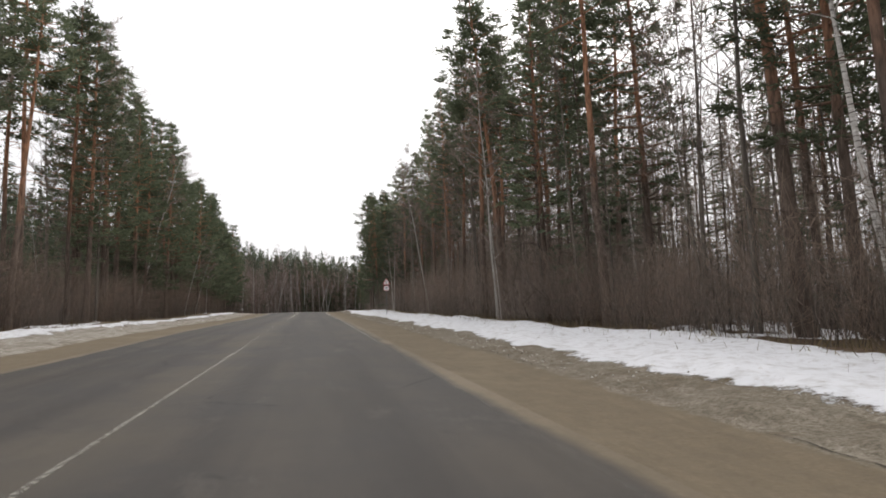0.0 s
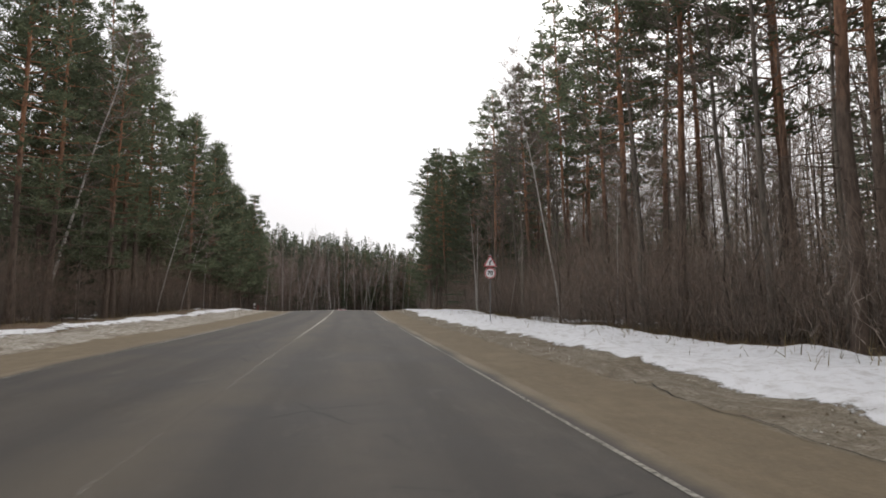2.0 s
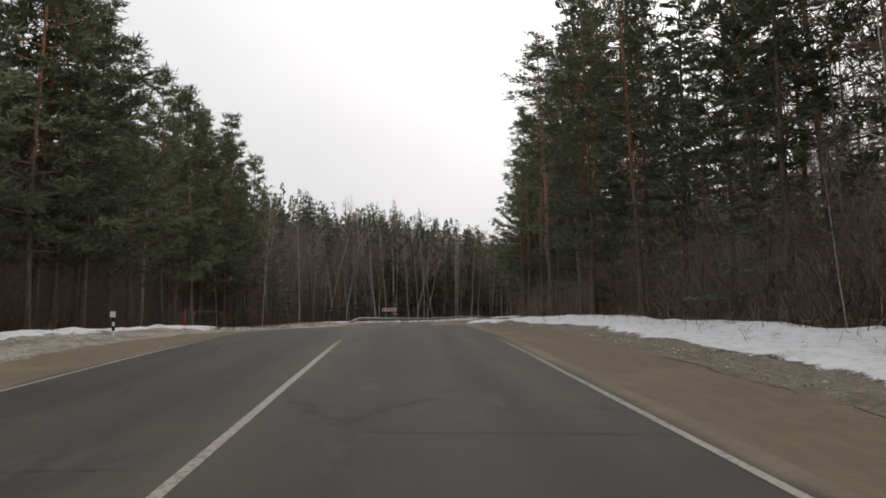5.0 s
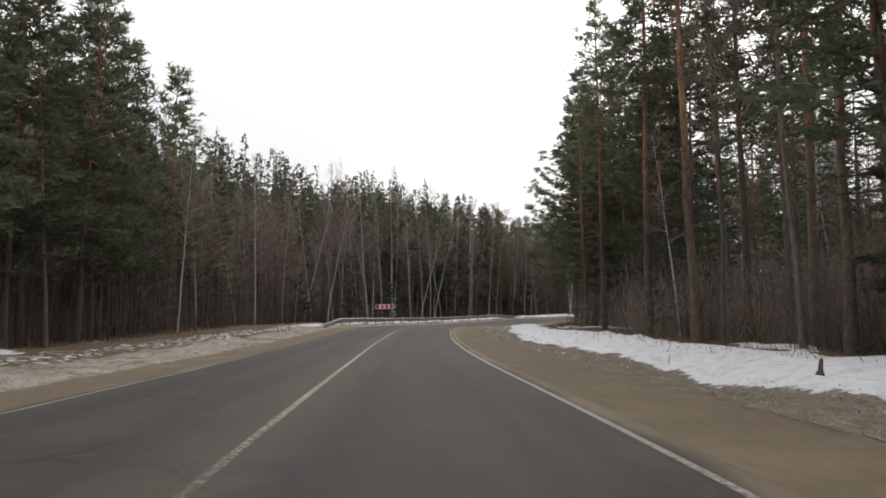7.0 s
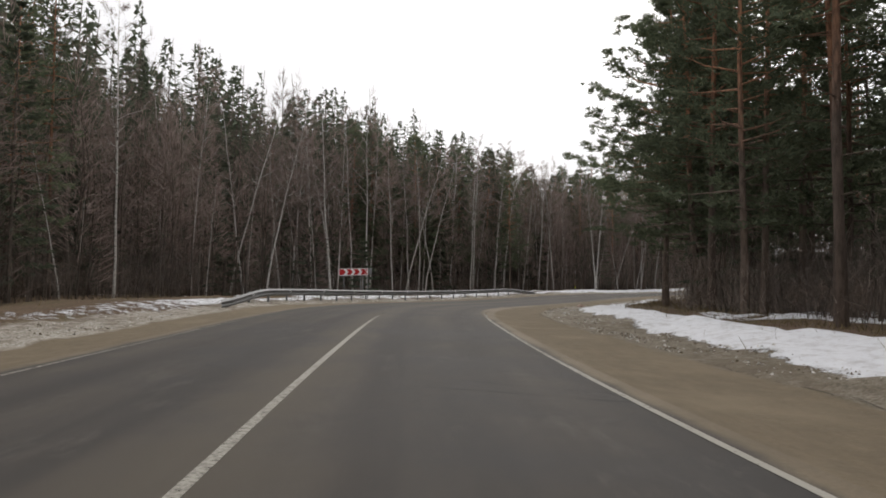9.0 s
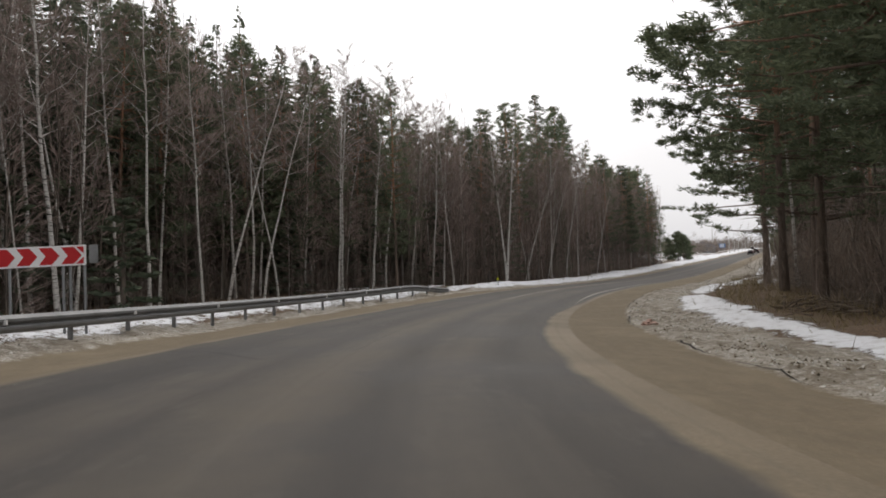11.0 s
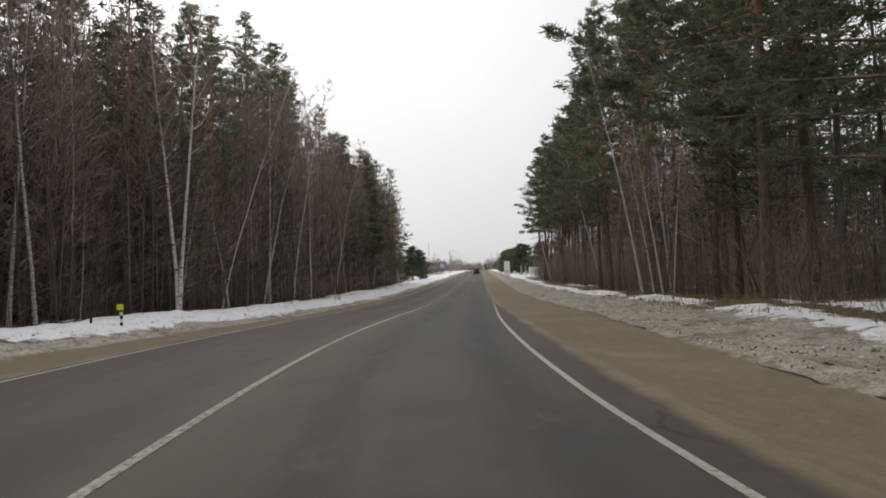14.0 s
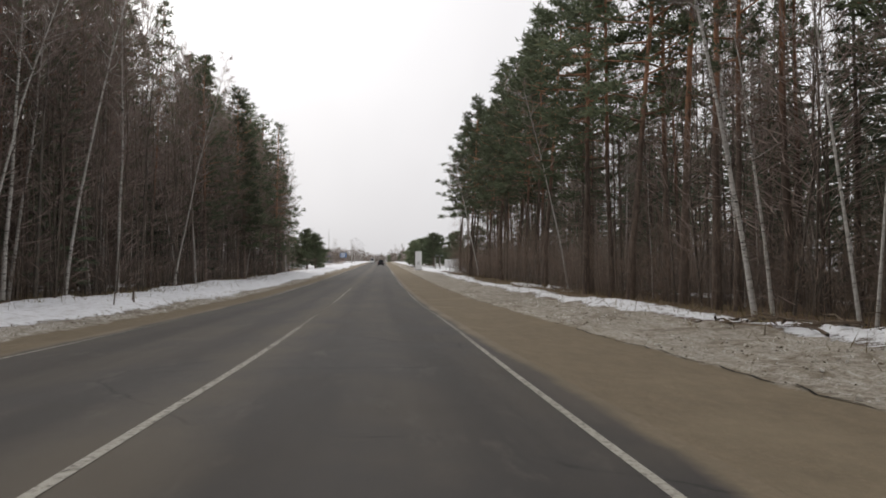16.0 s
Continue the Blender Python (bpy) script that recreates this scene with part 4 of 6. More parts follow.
# trees that stand out: kind, variant, station, offset, turn, size, thickness
HEROES = [
    ("pine_tall", 0, 86.4, 17.7, 40, 1.0, 1.0), ("pine", 0, 22.0, 20.5, 0, 1.0, 1.0), ("pine", 1, 17.0, 17.6, 40, 1.0, 1.0), ("bare", 2, 19.5, 15.8, 0, 1.0, 1.0), ("bare", 0, 24.5, 17.2, 0, 1.1, 1.0), ("spruce", 0, 40.5, 20.4, 0, 1.0, 1.0), ("pine", 0, 52.0, 20.0, 90, 1.05, 1.0), ("pine", 1, 97.0, 19.5, 0, 0.98, 1.0), ("pine", 0, 91.5, 20.8, 60, 1.05, 1.0),
    ("bare", 2, 88.0, 15.4, 0, 1.0, 1.0), ("bare", 2, 84.5, 17.2, 90, 1.0, 1.0), ("bare", 2, 92.5, 17.4, 200, 1.0, 1.0), ("bare", 0, 99.0, 16.5, 20, 1.0, 1.0), ("bare", 0, 80.0, 15.8, 120, 1.1, 1.0),
    ("pine", 1, 38.5, 15.6, 0, 1.0, 1.0), ("pine", 0, 42.5, 18.0, 80, 1.0, 1.0), ("spruce", 0, 35.5, 17.2, 0, 0.95, 1.0), ("pine", 1, 31.0, 18.5, 190, 1.05, 1.0), ("pine", 0, 80.5, 18.8, 110, 1.0, 1.0),
    ("pine", 0, 88.8, 16.6, 200, 0.95, 1.0), ("pine_tall", 0, 94.5, 15.0, 75, 0.88, 1.1), ("pine_edge", 0, 121.5, 12.6, 80, 1.14, 0.95), ("pine_edge", 1, 117.5, 14.6, 10, 0.98, 1.0), ("spruce", 0, 112.5, 14.4, 0, 0.82, 1.2), ("pine_edge", 2, 107.5, 15.4, 90, 0.92, 0.95), ("pine_edge", 1, 102.3, 17.0, 200, 0.92, 0.95), ("spruce", 1, 104.8, 14.8, 40, 0.95, 1.2), ("pine_edge", 0, 98.8, 20.6, 30, 0.95, 0.95), ("pine", 1, 125.4, 13.8, 10, 1.0, 1.05),
    ("pine", 0, 101.8, -14.0, 0, 0.82, 1.1), ("pine", 1, 124.6, -15.0, 60, 0.84, 1.1), ("pine", 3, 113.0, -14.6, 150, 0.90, 1.1),
    ("birch", 1, 75.5, -16.0, 0, 1.1, 1.2), ("pine_tall", 1, 105.5, -17.0, 0, 0.8, 1.1), ("birch_thin", 0, 92.0, -14.2, 0, 1.1, 1.2), ("birch_thin", 0, 99.0, -14.0, 10, 1.0, 1.2), ("birch_thin", 0, 108.0, -13.8, -20, 1.0, 1.2),
    ("pine", 0, 50.5, 16.5, 30, 1.0, 1.0), ("pine", 2, 56.0, 17.5, 80, 1.0, 1.0), ("pine_tall", 1, 60.5, 15.5, 20, 0.95, 1.0), ("pine", 2, 64.0, 18.5, 140, 1.0, 1.0), ("pine", 0, 46.5, 19.0, 10, 1.0, 1.0), ("bare", 2, 54.0, 15.2, 60, 1.05, 1.0), ("bare", 2, 58.3, 16.6, 10, 1.1, 1.0), ("bare", 0, 62.5, 14.6, 100, 1.1, 1.0), ("bare", 2, 40.5, 16.0, 100, 1.1, 1.0), ("pine", 2, 36.0, 19.0, 0, 1.0, 1.0), ("pine", 2, 133.0, 16.0, 20, 1.0, 1.0), ("pine", 0, 140.0, 17.0, 100, 1.0, 1.0), ("pine_tall", 0, 129.5, 15.0, 50, 1.0, 0.95), ("pine", 2, 147.5, 17.5, 210, 1.0, 1.0), ("birch", 0, 44.5, 14.2, 90, 0.95, 1.0), ("pine_tall", 0, 49.4, 14.6, 20, 1.0, 1.2), ("pine_tall", 1, 47.0, 15.6, 130, 1.0, 1.2), ("pine_tall", 1, 18.5, 16.8, 90, 1.0, 1.3), ("pine_tall", 0, 30.0, 15.5, 30, 1.02, 1.15),
    ("birch_thin", 1, 95.5, 13.2, 30, 1.25, 1.2), ("birch_thin", 1, 97.5, 13.6, 190, 1.3, 1.2), ("birch_thin", 1, 143.3, 15.0, 0, 1.3, 1.2), ("pine_tall", 0, 137.5, 13.6, 20, 1.02, 1.1), ("pine_tall", 1, 145.7, 14.2, 10, 0.95, 1.1),
    ("pine_edge", 1, 157.0, -16.2, 0, 1.0, 0.95), ("pine_edge", 2, 151.0, -16.6, 80, 1.04, 0.95), ("pine", 0, 154.0, -19.5, 0, 0.86, 1.0), ("birch", 1, 160.0, -15.5, 200, 0.7, 0.9), ("birch", 1, 182.5, -19.6, 30, 1.0, 1.0), ("birch", 0, 193.8, -22.1, 60, 1.05, 1.1), ("birch", 2, 194.6, -24.9, 90, 1.0, 1.0),
    ("birch", 0, 195.3, -18.6, 0, 0.98, 0.9), ("birch", 0, 196.4, -17.9, 180, 0.98, 1.0), ("birch", 1, 201.1, -17.2, 20, 0.96, 1.1), ("birch", 1, 203.3, -16.5, 35, 0.92, 1.1), ("birch", 0, 198.5, -19.5, 100, 1.0, 0.9),
    ("birch", 0, 210.5, -16.0, 20, 0.9, 0.9), ("birch", 2, 216.3, -16.9, 0, 0.95, 1.0), ("birch", 1, 217.9, -21.5, 30, 1.1, 1.0), ("birch", 1, 218.7, -17.2, 10, 1.05, 1.1), ("birch", 0, 212.5, -20.7, 0, 1.0, 1.0),
    ("birch_fork", 0, 233.1, -11.7, 0, 0.98, 0.72), ("pine", 0, 253.6, -14.6, 20, 0.86, 1.0), ("birch_slant", 0, 252.6, -11.4, 0, 1.0, 0.8), ("birch_slant", 0, 240.2, -12.3, 25, 0.9, 0.8), ("birch_slant", 1, 268.0, -11.4, -10, 1.05, 0.8), ("birch_slant", 1, 246.6, -11.8, 10, 0.95, 0.8), ("birch", 0, 249.4, -12.2, 40, 0.95, 0.9), ("birch", 2, 259.0, -11.6, 140, 0.92, 0.9), ("birch", 0, 273.0, -11.3, 200, 0.9, 0.9), ("bare", 2, 243.6, -11.9, 70, 0.9, 0.9), ("bare", 0, 256.3, -12.0, 10, 1.0, 0.9), ("bare", 2, 263.5, -11.9, 250, 0.88, 0.9), ("pine", 2, 257.2, -15.4, 100, 0.84, 0.95), ("pine_edge", 1, 287.0, -11.3, 10, 0.95, 1.0), ("pine", 2, 245.5, -15.6, 200, 0.86, 1.0), ("spruce", 0, 230.2, -19.6, 0, 0.85, 1.0), ("pine", 0, 262.0, -15.4, 0, 0.86, 1.0), ("pine", 1, 275.0, -11.2, 0, 0.80, 1.0), ("pine", 3, 302.0, -10.2, 40, 0.85, 1.0),
    ("pine", 3, 288.0, -10.8, 90, 0.84, 1.0), ("pine", 3, 313.0, -11.2, 20, 0.72, 1.0), ("spruce", 1, 320.0, -13.0, 0, 0.85, 1.1), ("spruce", 1, 308.0, -12.6, 80, 0.95, 1.1), ("pine", 3, 323.0, -12.6, 170, 0.7, 1.1), ("pine", 3, 297.0, -12.0, 130, 0.9, 1.1), ("spruce", 0, 301.0, -14.0, 30, 0.85, 1.1), ("birch_lean", 0, 240.2, 12.3, 0, 1.0, 0.62), ("birch_thin", 1, 236.1, 12.3, 20, 1.5, 0.8), ("birch_thin", 1, 236.4, 12.9, 200, 1.4, 0.8), ("birch_thin", 1, 240.5, 13.0, 0, 1.2, 1.2),
    ("pine_broad", 0, 184.2, 12.0, 180, 1.0, 1.0), ("pine_edge", 0, 180.6, 14.6, 40, 1.16, 1.05), ("pine_edge", 2, 187.4, 15.0, 140, 1.2, 1.05), ("pine_broad", 1, 196.5, 13.2, 60, 1.0, 1.0), ("pine_broad", 0, 205.0, 12.8, 250, 1.05, 0.95), ("pine_broad", 1, 214.5, 12.3, 170, 1.0, 0.98), ("pine_broad", 0, 223.4, 12.2, 184, 0.98, 0.95), ("pine_broad", 1, 178.5, 13.8, 150, 1.0, 1.0), ("pine_broad", 1, 189.5, 15.4, 20, 1.05, 0.95), ("pine", 1, 182.0, 17.0, 60, 1.05, 1.0), ("pine", 1, 187.0, 13.6, 200, 1.1, 0.9), ("pine", 1, 238.0, 16.6, 0, 1.0, 0.85), ("pine", 0, 253.5, 15.6, 90, 1.0, 0.85), ("pine", 1, 262.0, 14.6, 30, 1.0, 0.85), ("pine", 1, 241.0, 19.5, 120, 1.05, 0.85),
    ("pine", 1, 172.5, 14.0, 90, 1.05, 0.9), ("pine", 3, 229.0, 13.4, 10, 1.05, 0.85), ("pine", 3, 166.0, 14.2, 200, 1.0, 0.9), ("pine", 0, 158.0, 14.6, 20, 1.05, 0.9), ("bare", 2, 131.0, 14.4, 20, 1.0, 1.1),
    ("pine", 0, 77.6, -16.8, 0, 1.1, 1.1), ("pine_tall", 1, 66.0, -15.6, 70, 0.98, 1.05), ("pine", 0, 57.0, -16.2, 170, 1.1, 1.05), ("pine_tall", 0, 45.0, -15.5, 20, 1.04, 1.05), ("pine", 0, 33.0, -14.8, 20, 1.12, 1.2), ("pine", 0, 86.0, -15.2, 220, 1.04, 1.1),
    ("pine", 1, 94.0, -15.4, 120, 0.98, 1.1), ("pine", 3, 165.2, -17.5, 40, 0.70, 1.1), ("pine", 1, 148.0, -16.2, 40, 0.72, 1.1), ("pine", 3, 138.0, -15.0, 140, 0.84, 1.1), ("pine", 0, 65.3, 15.2, 20, 1.0, 1.1), ("pine", 2, 70.6, 19.5, 20, 1.05, 1.1),
    ("spruce_young", 0, 190.5, -13.5, 0, 0.8, 1.1), ("pine_tall", 0, 246.0, 14.2, 0, 0.95, 0.85), ("pine_tall", 1, 250.0, 14.8, 0, 0.95, 0.9), ("pine_tall", 0, 243.5, 15.4, 90, 0.95, 0.85),
]
for kind, which, s_at, d_at, turn, size, thick in HEROES:
    hx, hy = place(s_at, d_at)
    TAKEN.append((hx, hy))
    plant(kind, which, float(hx), float(hy), turn + heading(s_at), size, thick)


def stature(kind, s, d):
    """How tall trees grow in that stretch, against the usual."""
    if d > 0 and 84 < s < 119:
        return 0.92 if kind[:4] == "bare" else 0.80
    if d < 0 and s > 95:
        return float(np.interp(s, [95, 110, 140, 185, 205, 240, 300], [0.95, 0.86, 0.75, 0.78, 0.82, 0.80, 0.78]))
    return 1.0 if s < 240 else 0.9


def wood(count, s0, s1, depth0, depth1, side, gap, far, chances=None):
    n, tries = 0, 0
    while n < count and tries < count * 30:
        tries += 1
        s = rnd.uniform(s0, s1)
        d = side * (edge_of(s, side) + rnd.uniform(depth0, depth1))
        x, y = place(s, d)
        s2, d2 = station(x, y)
        if abs(d2) < edge_of(s2, d2) - 0.3 or not free(x, y, gap):
            continue
        TAKEN.append((x, y))
        kind = rnd.choices(("pine", "spruce", "birch", "bare"), chances or mixture(s2, d2, abs(d2) - edge_of(s2, d2)))[0]
        if kind == "pine" and far and n % 3:
            kind = "spruce"
        if kind == "pine":
            kind = "pine_far" if far or abs(d2) - edge_of(s2, d2) > 2.0 else "pine_tall" if d2 > 0 and (s2 < 112 or s2 > 232) and rnd.random() < (0.5 if s2 < 112 else 0.28) else "pine"
        if kind == "spruce" and far:
            kind = "spruce_far"
        if kind == "bare" and far:
            kind = "bare_far"
        if kind == "birch" and not far and rnd.random() < 0.4:
            kind = "birch_thin"
        plant(kind, rnd.randrange(9), float(x), float(y), rnd.uniform(0, 360), rnd.uniform(0.92, 1.14) * stature(kind, s2, d2), rnd.uniform(0.66, 1.05))
        n += 1


# the pines that close the edge of the wood, stretch by stretch: first and last station, side, step, depth, size, kind
for s_a, s_b, sd, step, deep, tall_a, tall_b, kind in ((14, 52, -1, 4.0, 2.8, 0.86, 0.94, "pine_tall"), (52, 74, -1, 3.4, 2.8, 0.96, 1.06, "pine"), (74, 96, -1, 2.9, 2.6, 0.92, 1.02, "pine"), (78, 100, -1, 4.0, 6.0, 1.06, 1.16, "pine_edge"), (96, 134, -1, 3.0, 2.0, 0.96, 1.08, "pine_edge"),
                                                       (134, 150, -1, 3.4, 2.4, 0.94, 1.06, "pine_edge"), (134, 200, -1, 4.2, 13.0, 0.74, 0.85, "pine_edge"), (198, 250, -1, 2.6, 7.0, 0.90, 1.02, "pine_edge"), (242, 284, -1, 3.2, 7.0, 1.02, 1.14, "pine"), (284, 326, -1, 3.0, 4.4, 1.00, 1.10, "pine_edge"),
                                                       (152, 182, 1, 7.5, 5.0, 1.0, 1.10, "pine_edge"), (230, 326, 1, 5.2, 2.6, 1.02, 1.14, "pine_lean")):
    s_at = s_a
    while s_at < s_b:
        d_at = sd * (edge_of(s_at, sd) + (deep * rnd.uniform(0.1, 1.0) if deep < 3 else deep + rnd.uniform(-0.3, 0.3) * deep))
        hx, hy = place(s_at, d_at)
        if free(hx, hy, 1.3):
            TAKEN.append((hx, hy))
            plant(kind, rnd.randrange(9), float(hx), float(hy), (180 + rnd.uniform(-35, 35) if kind == "pine_lean" else rnd.uniform(0, 360)) + heading(s_at), rnd.uniform(tall_a, tall_b), rnd.uniform(0.9, 1.08))
        s_at += step * rnd.uniform(0.6, 1.4)
wood(70, -8, 112, 0, 8, 1, 1.6, False)
wood(34, 110, 226, 0, 7, 1, 1.9, False)
wood(40, -8, 130, 0, 6, -1, 1.5, False, (0.10, 0.12, 0.34, 0.44))
wood(66, 130, 226, 0, 8, -1, 1.7, False)
wood(66, 226, 325, 0, 3.4, -1, 1.15, False, (0.06, 0.08, 0.40, 0.46))
wood(50, 10, 118, 6, 24, 1, 2.2, True, (0.10, 0.10, 0.08, 0.72))
wood(14, 112, 152, 7, 22, 1, 2.6, True, (0.2, 0.05, 0.15, 0.6))
wood(20, 152, 225, 7, 20, 1, 2.6, True)
wood(28, 228, 335, 0, 7, 1, 1.5, False, (0.62, 0.03, 0.12, 0.23))
wood(40, 225, 345, 5, 18, 1, 2.2, True, (0.40, 0.30, 0.05, 0.25))
wood(28, -8, 130, 7, 20, -1, 2.6, True)
wood(100, 130, 345, 7, 22, -1, 2.0, True)
for k in range(22):
    s_at, d_at = rnd.uniform(174, 229), -rnd.uniform(0.2, 6.5)
    d_at -= edge_of(s_at, -1)
    hx, hy = place(s_at, d_at)
    if free(hx, hy, 0.7):
        TAKEN.append((hx, hy))
        plant("birch", rnd.randrange(3), float(hx), float(hy), rnd.uniform(0, 360), rnd.uniform(0.78, 0.98), rnd.uniform(0.8, 1.25))
for k in range(11):
    s_at = rnd.uniform(168, 229)
    hx, hy = place(s_at, -edge_of(s_at, -1) - rnd.uniform(1.5, 7.0))
    plant("spruce_young", 0, float(hx), float(hy), rnd.uniform(0, 360), rnd.uniform(0.6, 1.5))
wood(12, 196, 228, 3, 18, -1, 1.8, True, (0.40, 0.45, 0.05, 0.10))
for _ in range(60):
    s_at = rnd.uniform(0, 320)
    sd = rnd.choice((1, -1, -1))
    hx, hy = place(s_at, sd * (edge_of(s_at, sd) + rnd.uniform(2, 14)))
    if abs(station(hx, hy)[1]) > edge_of(*station(hx, hy)):
        plant("spruce_young", 0, float(hx), float(hy), rnd.uniform(0, 360), rnd.uniform(0.6, 1.3))


def brush():
    """Thin saplings and brushwood under the trees."""
    rng = np.random.RandomState(51)
    b = Build()
    n = 30000
    s = np.where(rng.uniform(size=n) < 0.62, rng.uniform(-6, 335, n), np.where(rng.uniform(size=n) < 0.7, rng.uniform(10, 135, n), rng.uniform(120, 180, n)))
    sd = np.where(rng.uniform(size=n) < np.where(s < 110, 0.48, 0.50), 1, -1)
    dep = rng.gamma(1.5, 4.0, n)
    edge = np.array([edge_of(a, c) for a, c in zip(s, sd)])
    dep = dep + np.where((sd > 0) & (s > 116) & (s < 172), 0.9 + rng.gamma(1.0, 1.2, n), 0.0)
    d = sd * (edge - 0.4 + dep)
    right_a = (sd > 0) & (s < 114)
    xy = place(s, d)
    z = road_z(s) + zones(s, d)[3]
    tall = rng.uniform(1.2, 3.8, n) * np.where(right_a, 1.55, np.where(sd < 0, 1.35, 1.1)) * (0.7 + 0.5 * np.minimum(dep / 6, 1.2)) * (1 + 0.4 * wave(s * 0.3, d * 0.3, 21))
    tall = np.maximum(tall, 0.6)
    base = np.concatenate([xy, z[:, None] - 0.05], 1)
    way = unit(rng.normal(size=(n, 3)) * [0.22, 0.22, 0] + [0, 0, 1]) * tall[:, None]
    b.spikes(base, way, rng.uniform(0.007, 0.017, n), rng)
    for k in range(4):
        f = rng.uniform(0.15, 0.9, n)[:, None]
        tw = unit(rng.normal(size=(n, 3)) * [1, 1, 0.5] + [0, 0, 0.7]) * (tall * rng.uniform(0.15, 0.45, n))[:, None]
        b.blades(base + way * f, tw, 0.010, rng)
    return tagged(new("brushwood", b.mesh("brushwood", BRUSH, False)), "brown leafless brushwood under the trees", "brushwood", kind="stuff")


def far_woods():
    """The depth of the wood behind the trees that stand out: evergreens, and bare crowns among them."""
    rng = np.random.RandomState(52)
    b, c, e, g, h = Build(), Build(), Build(), Build(), Build()
    for n, s0, s1, side, d0, d1 in ((340, -15, 225, 1, 17, 56), (180, 225, 345, 1, 11, 44), (250, -15, 135, -1, 16, 50), (600, 125, 350, -1, 10, 50), (1150, 0, 0, 0, 0, 0), (340, 130, 180, -1, 1.5, 16), (330, 176, 238, -1, 0.3, 16), (190, 232, 322, -1, 0.2, 12.5), (230, 226, 322, -1, -0.4, 3.2), (66, 124, 176, 1, -0.2, 9.5), (170, 20, 116, 1, -0.2, 9.5), (120, 174, 228, 1, -0.3, 9.5), (130, 226, 325, 1, 0.5, 12.5), (240, 20, 122, 1, 4, 30.5)):
        for _ in range(n):
            if side:
                s_at = rng.uniform(s0, s1)
                x, y = place(s_at, side * (edge_of(s_at, side) + rng.uniform(d0, d1)))
            else:
                x, y = rng.uniform(-75, 25), rng.uniform(150, 275)
            s2, d2 = station(x, y)
            front, grove = d1 in (3.2, 9.5, 12.5, 16, 30.5), d1 == 30.5
            if abs(d2) < edge_of(s2, d2) + (-0.5 if d1 in (3.2, 9.5) else 0.1 if front else 8) or (side == 0 and d2 > 0):
                continue
            z, tall = float(road_z(s2)) - 0.4, rng.uniform(18.5, 22) * ((0.9 if side > 0 else 0.80) if s2 > 250 else 0.85 if grove else rng.uniform(0.09, 0.26) if d1 == 9.5 else rng.uniform(0.4, 0.9) if front and s2 > 178 else 0.62 if front else 1.04 + 0.08 * float(smooth(176, 190, s2)) - 0.23 * float(smooth(210, 245, s2)) if side <= 0 and s2 > 150 else 1.0)
            pts = np.array([[x, y, z], [x + rng.normal(0, 0.3), y + rng.normal(0, 0.3), z + tall * 0.5], [x + rng.normal(0, 0.5), y + rng.normal(0, 0.5), z + tall]])
            b.tube(pts, [0.05, 0.04, 0.01] if front else [0.15, 0.11, 0.02], 3)
            bare = front or rng.uniform() < (0.65 if side > 0 and s2 < 160 else 0.06 if side <= 0 else 0.2)
            shrub = d1 == 9.5
            m = 230 if shrub else 135 if bare else 230 if side <= 0 and s2 > 130 else 160
            close = not bare and abs(d2) < edge_of(s2, d2) + 26 and (side > 0 or s2 < 135)
            m = 260 if close else m
            u = rng.uniform(0, 1, m)
            low = rng.choice([0.05, 0.25, 0.4])
            r = rng.uniform(1.8, 2.8) * (1 - u) ** 0.7 + 0.15
            a = rng.uniform(0, 6.28, m)
            p = np.stack([x + np.cos(a) * r * 0.3, y + np.sin(a) * r * 0.3, z + tall * (low + (1 - low) * u)], 1)
            if bare:
                w = np.stack([np.cos(a) * r * 0.8, np.sin(a) * r * 0.8, rng.uniform(0.3, 1.6, m)], 1)
                if shrub:
                    p = np.stack([x + rng.normal(0, 0.8, m), y + rng.normal(0, 0.8, m), z + 0.3 + 0.8 * tall * u ** 1.5], 1)
                    w = np.stack([rng.normal(0, 0.62, m), rng.normal(0, 0.62, m), rng.uniform(0.2, 2.0, m)], 1)
                (h if shrub else g if front and not grove else e).blades(p, w * (0.5 if shrub else 0.7 if front else 1.0), 0.013 if shrub else 0.020 if front else 0.035, rng)
            else:
                w = np.stack([np.cos(a) * r, np.sin(a) * r, rng.uniform(-0.6, 0.3, m)], 1)
                c.blades(p, w, 0.095 if close else 0.15, rng)
    tagged(new("far_trunks", b.mesh("far_trunks", SPRUCE_BARK)), "dark trunks deep in the wood", "woods", kind="stuff")
    tagged(new("far_woods", c.mesh("far_woods", SPRUCE_NEEDLES, False)), "dark evergreen depth of the wood", "woods", kind="stuff")
    tagged(new("birch_crowns", g.mesh("birch_crowns", BIRCH_TWIGS, False)), "brown haze of leafless birch crowns", "woods", kind="stuff")
    tagged(new("shrubs", h.mesh("shrubs", BRUSH, False)), "brown leafless shrubs along the forest edge", "shrubs", kind="stuff")
    tagged(new("far_bare_woods", e.mesh("far_bare_woods", GREY_TWIGS, False)), "brown leafless crowns deep in the wood", "woods", kind="stuff")


